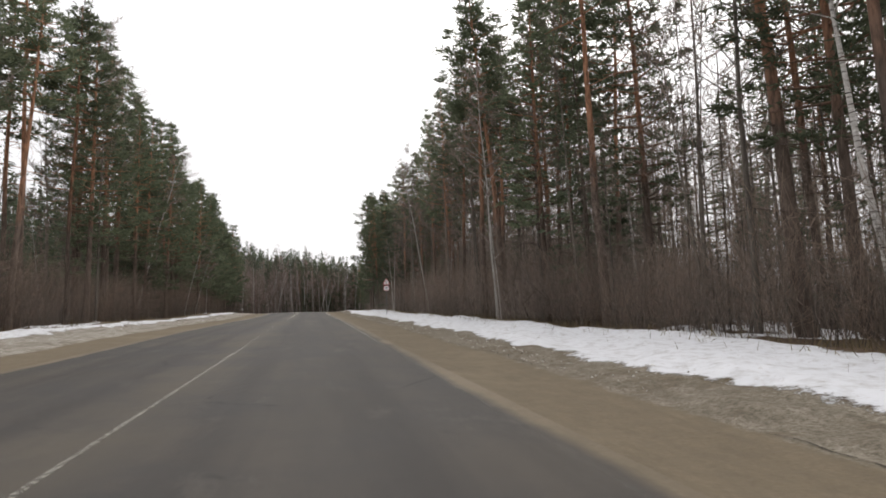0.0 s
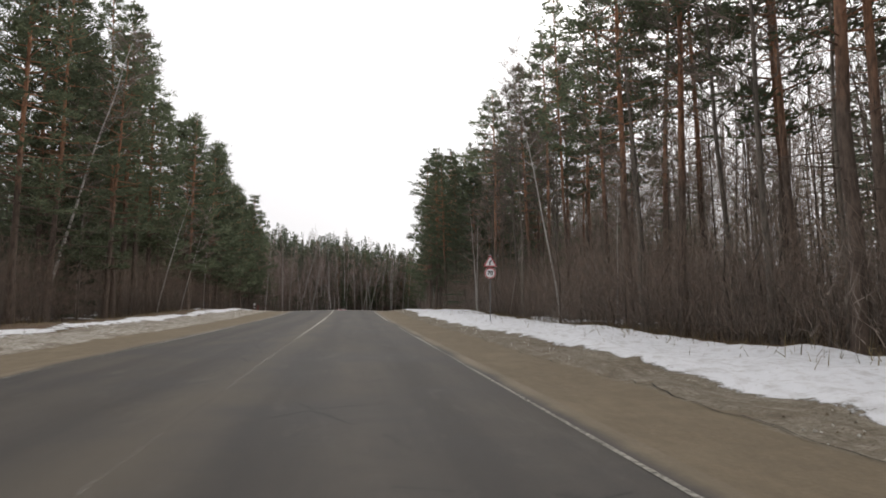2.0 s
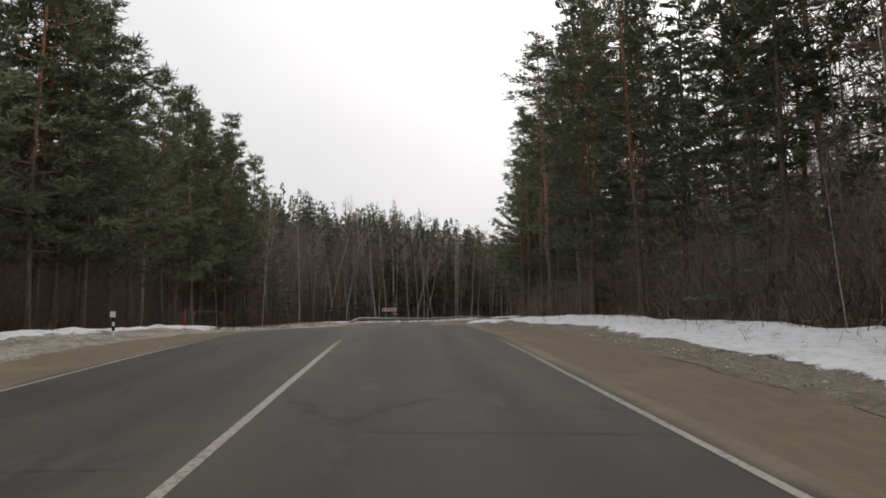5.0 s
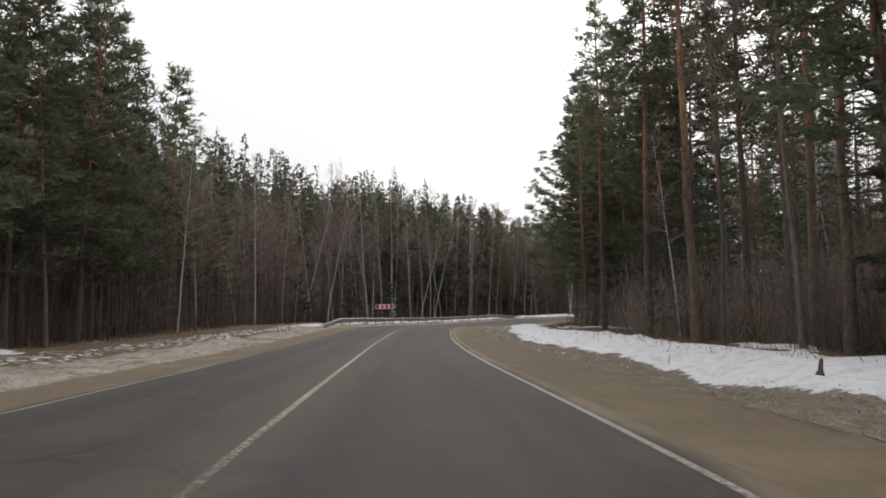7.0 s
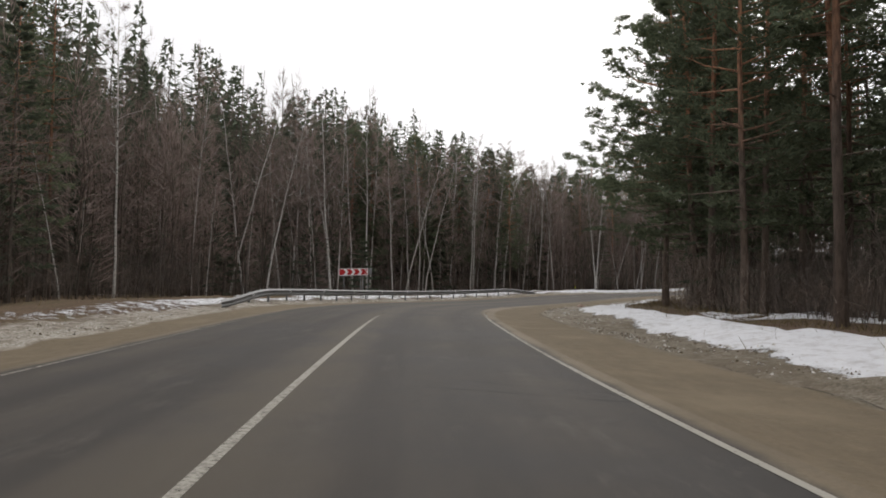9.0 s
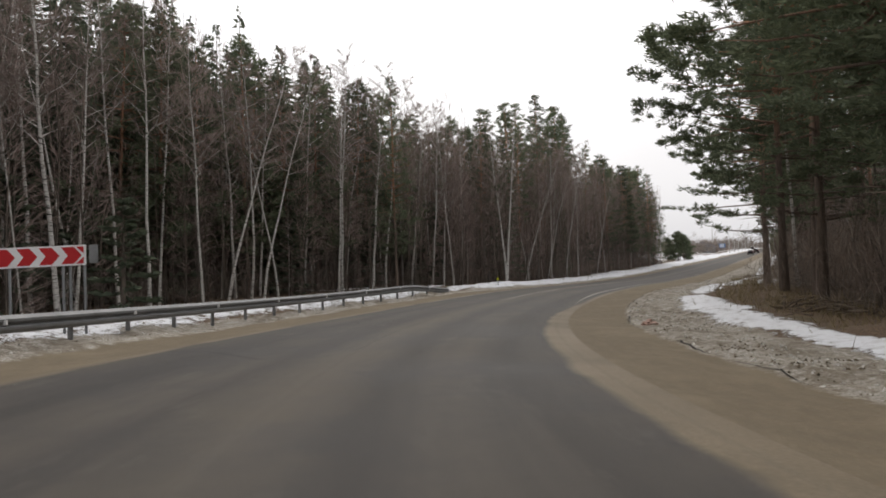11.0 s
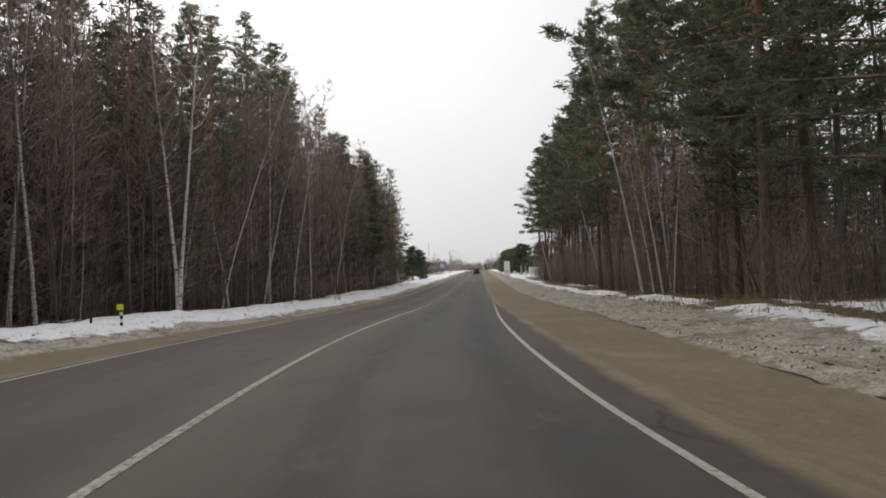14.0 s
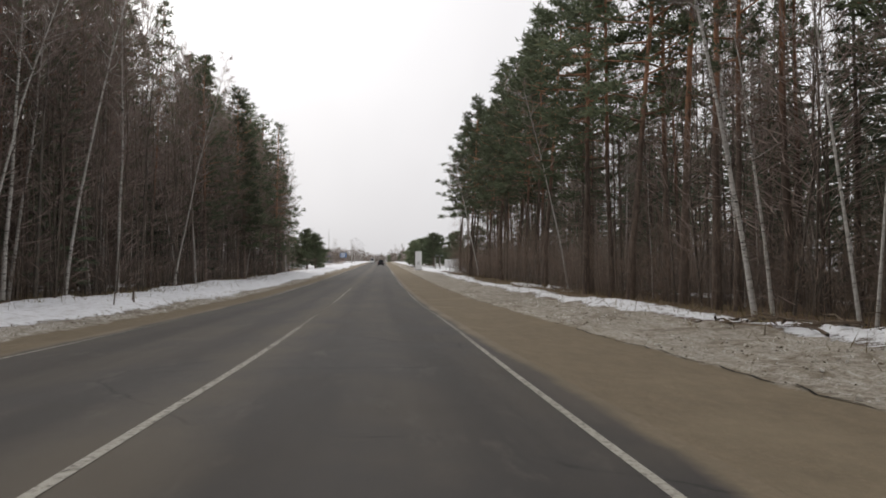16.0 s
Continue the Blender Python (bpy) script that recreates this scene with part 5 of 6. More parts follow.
def thicket():
    """Low bare growth deep in the wood that closes the view between the trunks."""
    rng = np.random.RandomState(57)
    b = Build()
    n = 20000
    s = rng.uniform(-10, 345, n)
    sd = np.where(rng.uniform(size=n) < 0.5, 1, -1)
    d = sd * (np.array([edge_of(a, k) for a, k in zip(s, sd)]) + np.where((s > 225) & (sd > 0), rng.uniform(2, 26, n), rng.uniform(7, 42, n)))
    xy = place(s, d)
    far_in = np.ones(n, bool)
    for i in np.nonzero(np.abs(s - 190) < 70)[0]:
        s2, d2 = station(*xy[i])
        far_in[i] = abs(d2) > edge_of(s2, d2) + 4
    xy, s, d = xy[far_in], s[far_in], d[far_in]
    n = len(s)
    tall = rng.uniform(2.0, 6.5, n)
    base = np.concatenate([xy, (road_z(s) - 0.3)[:, None]], 1)
    way = unit(rng.normal(size=(n, 3)) * [0.2, 0.2, 0] + [0, 0, 1]) * tall[:, None]
    b.blades(base, way, rng.uniform(0.02, 0.05, n), rng)
    for k in range(4):
        tw = unit(rng.normal(size=(n, 3)) * [1, 1, 0.5] + [0, 0, 0.5]) * (tall * rng.uniform(0.15, 0.35, n))[:, None]
        b.blades(base + way * rng.uniform(0.1, 0.9, n)[:, None], tw, 0.03, rng)
    return tagged(new("thicket", b.mesh("thicket", BRUSH, False)), "brown leafless thicket deep in the wood", "thicket", kind="stuff")


def undergrowth():
    """A belt of bushes with very fine twigs that hides the feet of the trees."""
    rng = np.random.RandomState(58)
    b = Build()
    n, m = 5000, 42
    s = np.where(rng.uniform(size=n) < 0.5, rng.uniform(0, 125, n), rng.uniform(125, 330, n))
    sd = np.where(rng.uniform(size=n) < 0.5, 1, -1)
    dep = rng.gamma(1.3, 1.9, n)
    dep = dep + np.where((sd > 0) & (s > 112) & (s < 174), 2.0, np.where((sd < 0) & (s > 134) & (s < 226), 3.0, 0.2))
    d = sd * (np.array([edge_of(a, c) for a, c in zip(s, sd)]) + dep)
    tall = rng.uniform(1.6, 3.4, n) * (1 + 0.45 * wave(s * 0.16, d * 0.2, 27)) * np.where(s < 130, 1.5, np.where((s > 228) & (sd > 0), 1.45, np.where((s > 174) & (sd > 0), 1.0, 0.68)))
    xy = place(s, d)
    foot = np.concatenate([xy, (road_z(s) + zones(s, d)[3])[:, None] - 0.05], 1)
    u = rng.uniform(0, 1, (n, m)) ** 0.8
    a = rng.uniform(0, 6.283, (n, m))
    r = tall[:, None] * (0.10 + 0.26 * u) * rng.uniform(0.3, 1.0, (n, m))
    base = foot[:, None, :] + np.stack([np.cos(a) * r, np.sin(a) * r, u * 0.86 * tall[:, None]], 2)
    way = np.stack([np.cos(a) * 0.35, np.sin(a) * 0.35, np.full((n, m), 0.75)], 2) + 0.42 * rng.normal(size=(n, m, 3))
    way = way * (tall[:, None] * rng.uniform(0.12, 0.36, (n, m)))[:, :, None]
    b.blades(base.reshape(-1, 3), way.reshape(-1, 3), 0.0075, rng)
    return tagged(new("undergrowth", b.mesh("undergrowth", UNDERGROWTH, False)), "fine brown leafless undergrowth along the forest edge", "undergrowth", kind="stuff")


brush()
thicket()
undergrowth()
far_woods()


def dry_grass():
    """Dry grass and weeds between the snow and the wood."""
    rng = np.random.RandomState(53)
    b = Build()
    n = 20000
    s, sd = rng.uniform(-4, 300, n), np.where(rng.uniform(size=n) < 0.5, 1, -1)
    edge = np.array([edge_of(a, k) for a, k in zip(s, sd)])
    d = sd * (edge - rng.gamma(1.5, 0.9, n) + 0.6)
    turf = rng.uniform(size=n) < 0.16
    s, d = np.where(turf, rng.uniform(182, 232, n), s), np.where(turf, rng.uniform(9.6, 13.2, n), d)
    keep = (np.abs(d) > 6.5) & (wave(s * 0.5, d * 0.6, 33) > -0.25)
    s, d = s[keep], d[keep]
    n = len(s)
    base = np.concatenate([place(s, d), (road_z(s) + zones(s, d)[3])[:, None] - 0.02], 1)
    way = unit(rng.normal(size=(n, 3)) * [0.5, 0.5, 0] + [0, 0, 1]) * rng.uniform(0.12, 0.55, n)[:, None]
    b.blades(base, way, rng.uniform(0.006, 0.014, n), rng)
    return tagged(new("dry_grass", b.mesh("dry_grass", DRY_GRASS, False)), "straw-coloured dry grass and weeds", "grass", kind="stuff")


dry_grass()


def weeds():
    """Dead stalks and twigs that stick out of the snow."""
    rng = np.random.RandomState(54)
    b = Build()
    n = 2000
    s = rng.uniform(0, 330, n)
    sd = np.where((s > 222) & (rng.uniform(size=n) < 0.8), -1, np.where(rng.uniform(size=n) < 0.5, 1, -1))
    d = sd * (np.array([edge_of(a, k) for a, k in zip(s, sd)]) - rng.gamma(1.3, 1.1, n))
    keep = np.abs(d) > 7.4
    s, d = s[keep], d[keep]
    n = len(s)
    base = np.concatenate([place(s, d), (road_z(s) + zones(s, d)[3])[:, None] - 0.03], 1)
    tall = rng.uniform(0.10, 0.5, n)
    way = unit(rng.normal(size=(n, 3)) * [0.35, 0.35, 0] + [0, 0, 1]) * tall[:, None]
    b.spikes(base, way, rng.uniform(0.003, 0.006, n), rng)
    for k in range(3):
        tw = unit(rng.normal(size=(n, 3)) * [1, 1, 0.5] + [0, 0, 0.6]) * (tall * rng.uniform(0.2, 0.5, n))[:, None]
        b.blades(base + way * rng.uniform(0.2, 0.9, n)[:, None], tw, 0.004, rng)
    return tagged(new("weeds", b.mesh("weeds", BRUSH, False)), "dead brown stalks sticking out of the snow", "weeds", kind="stuff")


weeds()


def verge_crumbs():
    """Crumbs of frozen sand, dirty ice and litter that cover the verge."""
    rng = np.random.RandomState(59)
    ice, dirt = Build(), Build()
    for b, n, big in ((ice, 10000, 0.05), (dirt, 12000, 0.038)):
        s = np.where(rng.uniform(size=n) < 0.6, rng.uniform(150, 265, n), rng.uniform(8, 160, n))
        sd = np.where(rng.uniform(size=n) < 0.68, 1, -1)
        inner = np.where(sd > 0, sand_edge(s, 1), sand_edge(s, -1))
        d = sd * (inner + 0.15 + np.where(sd > 0, np.interp(s, [110, 165, 180, 215, 232], [1.0, 1.5, 2.0, 2.2, 3.2]), np.interp(s, [110, 125], [2.2, 1.5])) * rng.uniform(0, 1, n))
        keep = (wave(s * 0.7, d * 1.1, 41) > -0.35) & (np.abs(d + 6.6) > 0.25)
        s, d = s[keep], d[keep]
        n = len(s)
        foot = np.concatenate([place(s, d), (road_z(s) + zones(s, d)[3])[:, None]], 1)
        a = rng.uniform(0, 6.283, n)
        r = big * np.where(s < 130, 0.45, 0.9) * rng.uniform(0.25, 1.0, n) ** 2 + 0.007
        long = rng.uniform(0.6, 2.2, n)
        v = [foot + np.stack([np.cos(a + k) * r * q, np.sin(a + k) * r * q, np.full(n, -0.012)], 1) for k, q in ((0.0, long), (2.2, 1.0), (4.0, 1.0))]
        v.append(foot + np.stack([rng.normal(0, 0.3, n) * r, rng.normal(0, 0.3, n) * r, r * rng.uniform(0.35, 0.8, n)], 1))
        i = b.n + 4 * np.arange(n)[:, None]
        b.v.append(np.stack(v, 1).reshape(-1, 3))
        b.f += np.concatenate([i + [0, 1, 3], i + [1, 2, 3], i + [2, 0, 3]]).tolist()
        b.n += 4 * n
    tagged(new("ice_crumbs", ice.mesh("ice_crumbs", DIRTY_ICE, False)), "crumbs of dirty ice on the frozen verge", "ice", kind="stuff")
    tagged(new("litter_crumbs", dirt.mesh("litter_crumbs", LITTER, False)), "brown clods and dead leaves on the verge", "litter", kind="stuff")


verge_crumbs()


# ---------------------------------------------------------------- signs, rail and marks
def solid(name, pts, y0, y1, mat, parent, label="", soft_edge=0.0):
    """A plate: an outline in x and z, given depth along y."""
    bm = bmesh.new()
    f = bm.faces.new([bm.verts.new((x, y0, z)) for x, z in pts])
    out = bmesh.ops.extrude_face_region(bm, geom=[f])
    bmesh.ops.translate(bm, vec=(0, y1 - y0, 0), verts=[v for v in out["geom"] if isinstance(v, bmesh.types.BMVert)])
    bmesh.ops.recalc_face_normals(bm, faces=bm.faces)
    if soft_edge:
        bmesh.ops.bevel(bm, geom=list(bm.edges), offset=soft_edge, segments=2, affect="EDGES", profile=0.5)
    me = bpy.data.meshes.new(name)
    bm.to_mesh(me)
    bm.free()
    me.materials.append(mat)
    return part(name, me, parent, label)


def rounded(pts, r, n=5):
    """An outline with its corners rounded."""
    out = []
    for i, p in enumerate(pts):
        p, a, b = Vector(p), Vector(pts[i - 1]), Vector(pts[(i + 1) % len(pts)])
        u, v = (a - p).normalized(), (b - p).normalized()
        for k in range(n + 1):
            t = k / n
            out.append(tuple((p + u * r) * (1 - t) ** 2 + 2 * p * t * (1 - t) + (p + v * r) * t * t))
    return out


def rod(name, pts, r, mat, parent, sides=10, label=""):
    b = Build()
    b.tube(pts, [r] * len(pts), sides)
    return part(name, b.mesh(name, mat), parent, label)


def road_sign():
    root = new("road_sign")
    x, y = place(72.8, 9.75)
    root.matrix_basis = pose(float(x), float(y), ground_z(float(x), float(y)) + 0.27, 0, 0.6, -4)
    rod("post", [(0, 0.05, -0.6), (0, 0.05, 1.2), (0, 0.05, 3.75)], 0.03, STEEL, root, 10, "grey galvanised steel post")
    tri = [(-0.42, 2.98), (0.42, 2.98), (0.0, 3.71)]
    plate = solid("triangle_plate", rounded(tri, 0.05), 0.0, 0.015, SIGN_WHITE, root, "white warning triangle with red border", 0.003)
    outer, inner = rounded([(-0.40, 2.99), (0.40, 2.99), (0.0, 3.69)], 0.05), rounded([(-0.305, 3.045), (0.305, 3.045), (0.0, 3.58)], 0.03)
    ring_plate("border", outer, inner, -0.003, SIGN_RED, plate)
    arrow = [(-0.05, 3.10), (0.01, 3.10), (0.01, 3.235), (0.10, 3.345), (0.055, 3.385), (-0.05, 3.26)]
    solid("bend_symbol", arrow, -0.006, -0.001, SIGN_BLACK, plate, "black bend to the right symbol")
    disc = [(0.335 * math.cos(k * math.pi / 24), 2.60 + 0.335 * math.sin(k * math.pi / 24)) for k in range(48)]
    face = solid("round_plate", disc, 0.0, 0.015, SIGN_WHITE, root, "white round plate with red ring", 0.003)
    ring_plate("ring", [(0.322 * math.cos(k * math.pi / 24), 2.60 + 0.322 * math.sin(k * math.pi / 24)) for k in range(48)],
               [(0.265 * math.cos(k * math.pi / 24), 2.60 + 0.265 * math.sin(k * math.pi / 24)) for k in range(48)], -0.003, SIGN_RED, face)
    txt = bpy.data.curves.new("number", "FONT")
    txt.body, txt.size, txt.align_x, txt.align_y, txt.extrude, txt.offset = "70", 0.34, "CENTER", "CENTER", 0.002, 0.006
    txt.materials.append(SIGN_BLACK)
    num = part("number", txt, face, "black figures 70")
    num.matrix_basis = pose(0, -0.005, 2.60, 90, 0, 0)
    for zz in (3.15, 2.6):
        solid("clamp", [(-0.06, zz - 0.025), (0.06, zz - 0.025), (0.06, zz + 0.025), (-0.06, zz + 0.025)], 0.012, 0.085, STEEL, root)
    return tagged(root, "bend warning triangle over a 70 limit disc on a post", "road sign")


def ring_plate(name, outer, inner, y, mat, parent):
    n = len(outer)
    v = [(a, yy, c) for yy in (y, y + 0.004) for ring in (outer, inner) for a, c in ring]
    f = []
    for i in range(n):
        j = (i + 1) % n
        f += [(i, j, n + j, n + i), (2 * n + j, 2 * n + i, 3 * n + i, 3 * n + j), (j, i, 2 * n + i, 2 * n + j), (n + i, n + j, 3 * n + j, 3 * n + i)]
    me = bpy.data.meshes.new(name)
    me.from_pydata(v, [], f)
    me.materials.append(mat)
    return part(name, me, parent)


def chevron_board():
    """The long red board with white arrows behind the rail on the outside of the bend."""
    root = new("chevron_sign")
    x, y = -0.42, 183.3
    root.matrix_basis = pose(x, y, 5.05, 0, -1.2, -14)
    w, lo, hi = 1.04, 1.58, 2.05
    board = solid("board", rounded([(-w, lo), (w, lo), (w, hi), (-w, hi)], 0.05), 0.0, 0.02, SIGN_WHITE, root, "white board with red and white arrows", 0.004)
    step = (2 * w - 0.12) / 4
    mid = (lo + hi) / 2
    for k in range(4):
        a = -w + 0.06 + k * step
        arrow = [(a, lo + 0.04), (a + step * 0.58, lo + 0.04), (a + step * 0.93, mid), (a + step * 0.58, hi - 0.04), (a, hi - 0.04), (a + (0.30 * step if k else 0), mid)]
        solid("red_arrow", arrow, -0.005, -0.001, SIGN_RED, board)
    a = w - 0.05
    for pts in ([(a - 0.17, lo + 0.04), (a, lo + 0.04), (a, mid - 0.04)], [(a, mid + 0.04), (a, hi - 0.04), (a - 0.17, hi - 0.04)]):
        solid("red_corner", pts, -0.005, -0.001, SIGN_RED, board)
    for px in (-0.68, 0.50, 0.66, 0.98):
        rod("post", [(px, 0.06, -0.4), (px, 0.06, 1.0), (px, 0.06, hi + (0.02 if px > 0.9 else -0.1))], 0.03, STEEL, root)
    solid("back_panel", rounded([(1.06, lo + 0.04), (1.26, lo + 0.04), (1.26, hi), (1.06, hi)], 0.03), 0.11, 0.13, STEEL, root, "grey back of a second panel", 0.003)
    return tagged(root, "red and white chevron board on posts behind the rail", "road sign")


RAIL_D, RAIL_FROM, RAIL_TO = -6.6, 163.0, 210.0


def rail_foot(s):
    return float(road_z(s) - bank(s) * RAIL_D) - 0.02


def guard_rail():
    """A steel W-beam on posts along the outside of the bend."""
    root = new("guard_rail")
    prof = [(0.0, 0.31), (0.045, 0.27), (0.085, 0.24), (0.085, 0.19), (0.02, 0.155), (0.02, 0.125), (0.085, 0.09), (0.085, 0.04), (0.045, 0.01), (0.0, -0.03)]
    ss = np.arange(RAIL_FROM, RAIL_TO, 1.0)
    v, f = [], []
    m = len(prof)
    for i, s in enumerate(ss):
        dip = 0.42 * (1 - smooth(0, 5, s - RAIL_FROM)) + 0.40 * (1 - smooth(0, 7, RAIL_TO - s))
        base = rail_foot(s) + 0.34 - dip
        for o, z in prof + [(o - 0.012, z) for o, z in reversed(prof)]:
            p = place(s, RAIL_D + o)
            v.append((float(p[0]), float(p[1]), base + z))
        if i:
            a, c = (i - 1) * 2 * m, i * 2 * m
            f += [(a + k, a + (k + 1) % (2 * m), c + (k + 1) % (2 * m), c + k) for k in range(2 * m)]
    me = bpy.data.meshes.new("beam")
    me.from_pydata(v, [], f)
    me.materials.append(STEEL)
    part("beam", me, root, "long W-shaped steel beam")
    for k, s in enumerate(np.arange(RAIL_FROM + 3, RAIL_TO - 2, 2.0)):
        p = place(s, RAIL_D - 0.10)
        z = rail_foot(s)
        dip = 0.42 * float(1 - smooth(0, 5, s - RAIL_FROM)) + 0.40 * float(1 - smooth(0, 7, RAIL_TO - s))
        b = Build()
        b.tube([(float(p[0]), float(p[1]), z - 0.4), (float(p[0]), float(p[1]), z + 0.2), (float(p[0]), float(p[1]), z + 0.66 - dip)], [0.06, 0.06, 0.06], 6)
        part("post", b.mesh("post", STEEL), root)
        if k % 2 == 0:
            q = place(s, RAIL_D + 0.10)
            r = solid("reflector", [(-0.03, -0.045), (0.03, -0.045), (0.03, 0.045), (-0.03, 0.045)], -0.02, 0.02, SIGN_WHITE, root, "small white reflector")
            r.matrix_basis = pose(float(q[0]), float(q[1]), z + 0.52 - dip, 0, 0, heading(s))
    return tagged(root, "galvanised steel guard rail along the outside bend", "guard rail")


YELLOW = plain("yellow_green_plate", (0.62, 0.66, 0.03), 0.5, 0, 10, 0.15, 0.02)
DARK_STEEL = plain("dark_painted_post", (0.035, 0.033, 0.032), 0.7, 0, 20, 0.3)
RED_PAINT = plain("faded_red_paint", (0.42, 0.05, 0.045), 0.6, 0, 20, 0.35)
CONCRETE = plain("weathered_concrete", (0.52, 0.51, 0.49), 0.9, 0, 14, 0.25)
WOOD_WORN = plain("weathered_wood", (0.16, 0.12, 0.085), 0.9, 0, 25, 0.4, 0.4)


def marker_posts():
    root = new("cable_marker")
    x, y = place(218.2, -6.7)
    root.matrix_basis = pose(float(x), float(y), ground_z(float(x), float(y)), 0, 0, heading(221))
    rod("post", [(0, 0, -0.2), (0, 0, 0.25), (0, 0, 0.52)], 0.04, DARK_STEEL, root, 8, "black and white striped post")
    for z in (0.08, 0.26):
        rod("band", [(0, 0, z), (0, 0, z + 0.09)], 0.043, SIGN_WHITE, root, 8)
    solid("plate", rounded([(-0.09, 0.40), (0.09, 0.40), (0.09, 0.55), (-0.09, 0.55)], 0.02), -0.065, -0.05, YELLOW, root, "bright yellow-green plate", 0.002)
    tagged(root, "short post with a bright yellow-green plate in snow", "marker post")
    stake = new("stake")
    x, y = place(218.0, -7.4)
    stake.matrix_basis = pose(float(x), float(y), ground_z(float(x), float(y)), 0, 3, 0)
    rod("shaft", [(0, 0, -0.2), (0, 0, 0.6), (0, 0, 0.95)], 0.03, DARK_STEEL, stake, 7)
    tagged(stake, "thin dark stake standing in the snow", "stake")
    km = new("kilometre_post")
    x, y = place(106.0, -8.3)
    km.matrix_basis = pose(float(x), float(y), ground_z(float(x), float(y)), 0, 0, 0)
    rod("post", [(0, 0, -0.2), (0, 0, 0.4), (0, 0, 0.75)], 0.045, SIGN_WHITE, km, 8, "white post with black bands")
    for z in (0.15, 0.45):
        rod("band", [(0, 0, z), (0, 0, z + 0.16)], 0.053, SIGN_BLACK, km, 8)
    solid("plate", rounded([(-0.09, 0.60), (0.09, 0.60), (0.09, 0.80), (-0.09, 0.80)], 0.02), -0.07, -0.055, SIGN_WHITE, km, "small white plate", 0.002)
    tagged(km, "short banded post with a small plate", "marker post")


def red_barrier():
    """A red pipe barrier over the snow on the crest, with a small box and a stump beside it."""
    root = new("pipe_barrier")
    x, y = place(117.4, -8.6)
    root.matrix_basis = pose(float(x), float(y), ground_z(float(x), float(y)), 0, 0, 12)
    rod("upright", [(-0.85, 0, -0.3), (-0.85, 0, 0.3), (-0.85, 0, 0.78)], 0.035, RED_PAINT, root, 8, "red painted pipe upright")
    rod("upright", [(0.75, 0.1, -0.3), (0.85, 0.1, 0.4), (0.95, 0.1, 0.74)], 0.03, WOOD_WORN, root, 8, "worn brown upright")
    rod("crossbar", [(-0.85, 0, 0.78), (0, 0.05, 0.77), (0.95, 0.1, 0.74)], 0.022, WOOD_WORN, root, 8, "thin brown crossbar")
    rod("brace", [(0.95, 0.1, 0.74), (1.15, 0.3, 0.4), (1.35, 0.5, 0.0)], 0.018, WOOD_WORN, root, 6)
    tagged(root, "faded red pipe barrier standing in the snow", "barrier")
    stump = new("tree_stump")
    x, y = place(120.0, 8.1)
    stump.matrix_basis = pose(float(x), float(y), ground_z(float(x), float(y)), 0, 4, 0)
    b = Build()
    b.tube([(0, 0, -0.1), (0, 0, 0.03), (0.01, 0, 0.10), (0.02, 0, 0.27), (0.03, 0.01, 0.29)], [0.12, 0.07, 0.04, 0.03, 0.010], 9)
    part("wood", b.mesh("wood", WOOD_WORN), stump)
    tagged(stump, "thin dark broken stump in the snow", "stump")


def fallen_wood():
    """Heaps of cut branches on the inside of the bend."""
    rng = np.random.RandomState(61)
    for s_at, d_at, n, ln in ((191.0, 12.0, 80, 1.6), (195.0, 12.4, 70, 1.6), (187.0, 12.2, 60, 1.5), (236.0, 10.8, 44, 1.2)):
        x, y = place(s_at, d_at)
        b = Build()
        for _ in range(n):
            p = rng.normal(size=3) * [1.3, 0.8, 0.06] + [0, 0, 0.12]
            a = rng.uniform(-0.7, 0.7)
            w = np.array([math.cos(a), math.sin(a), rng.normal() * 0.12]) * ln * rng.uniform(0.4, 1.0)
            r = rng.uniform(0.012, 0.04)
            b.tube([p - w / 2, p + rng.normal(size=3) * 0.05, p + w / 2], [r, r * 0.8, r * 0.4], 5)
        ob = new("branch_heap", b.mesh("branch_heap", WOOD_WORN))
        ob.matrix_basis = pose(float(x), float(y), ground_z(float(x), float(y)), 0, 0, heading(s_at) + 90)
        tagged(ob, "heap of cut branches lying in the snow", "branches", "heaps of branches", "stuff")


road_sign()
chevron_board()
guard_rail()
marker_posts()
red_barrier()
fallen_wood()


# ---------------------------------------------------------------- the village end of the road
HOUSE_WALL = [plain("plaster_wall", (0.38, 0.36, 0.33), 0.9, 0, 6, 0.2), plain("timber_wall", (0.20, 0.23, 0.27), 0.8, 0, 6, 0.25), plain("brick_wall", (0.30, 0.17, 0.12), 0.9, 0, 12, 0.25)]
ROOFING = [plain("grey_roofing", (0.20, 0.20, 0.21), 0.7, 0, 4, 0.2), plain("blue_roofing", (0.17, 0.20, 0.27), 0.6, 0, 4, 0.2)]
GLASS = plain("dark_window_glass", (0.02, 0.022, 0.025), 0.12, 0, 4, 0.1, 0.0)
CAR_PAINT = [plain("dark_car_paint", (0.03, 0.032, 0.036), 0.3, 0.3, 6, 0.2, 0.02), plain("white_van_paint", (0.70, 0.70, 0.70), 0.35, 0, 6, 0.15, 0.02)]
TYRE = plain("tyre_rubber", (0.015, 0.015, 0.015), 0.9)
SIGN_BLUE = plain("sign_blue", (0.12, 0.20, 0.36), 0.5, 0, 8, 0.15, 0.02)
LAMP_RED = plain("red_lamp_glass", (0.35, 0.02, 0.02), 0.25, 0, 4, 0.1, 0.0)


def box(name, lo, hi, mat, parent, label="", bevel=0.02):
    return solid(name, [(lo[0], lo[2]), (hi[0], lo[2]), (hi[0], hi[2]), (lo[0], hi[2])], lo[1], hi[1], mat, parent, label, bevel)


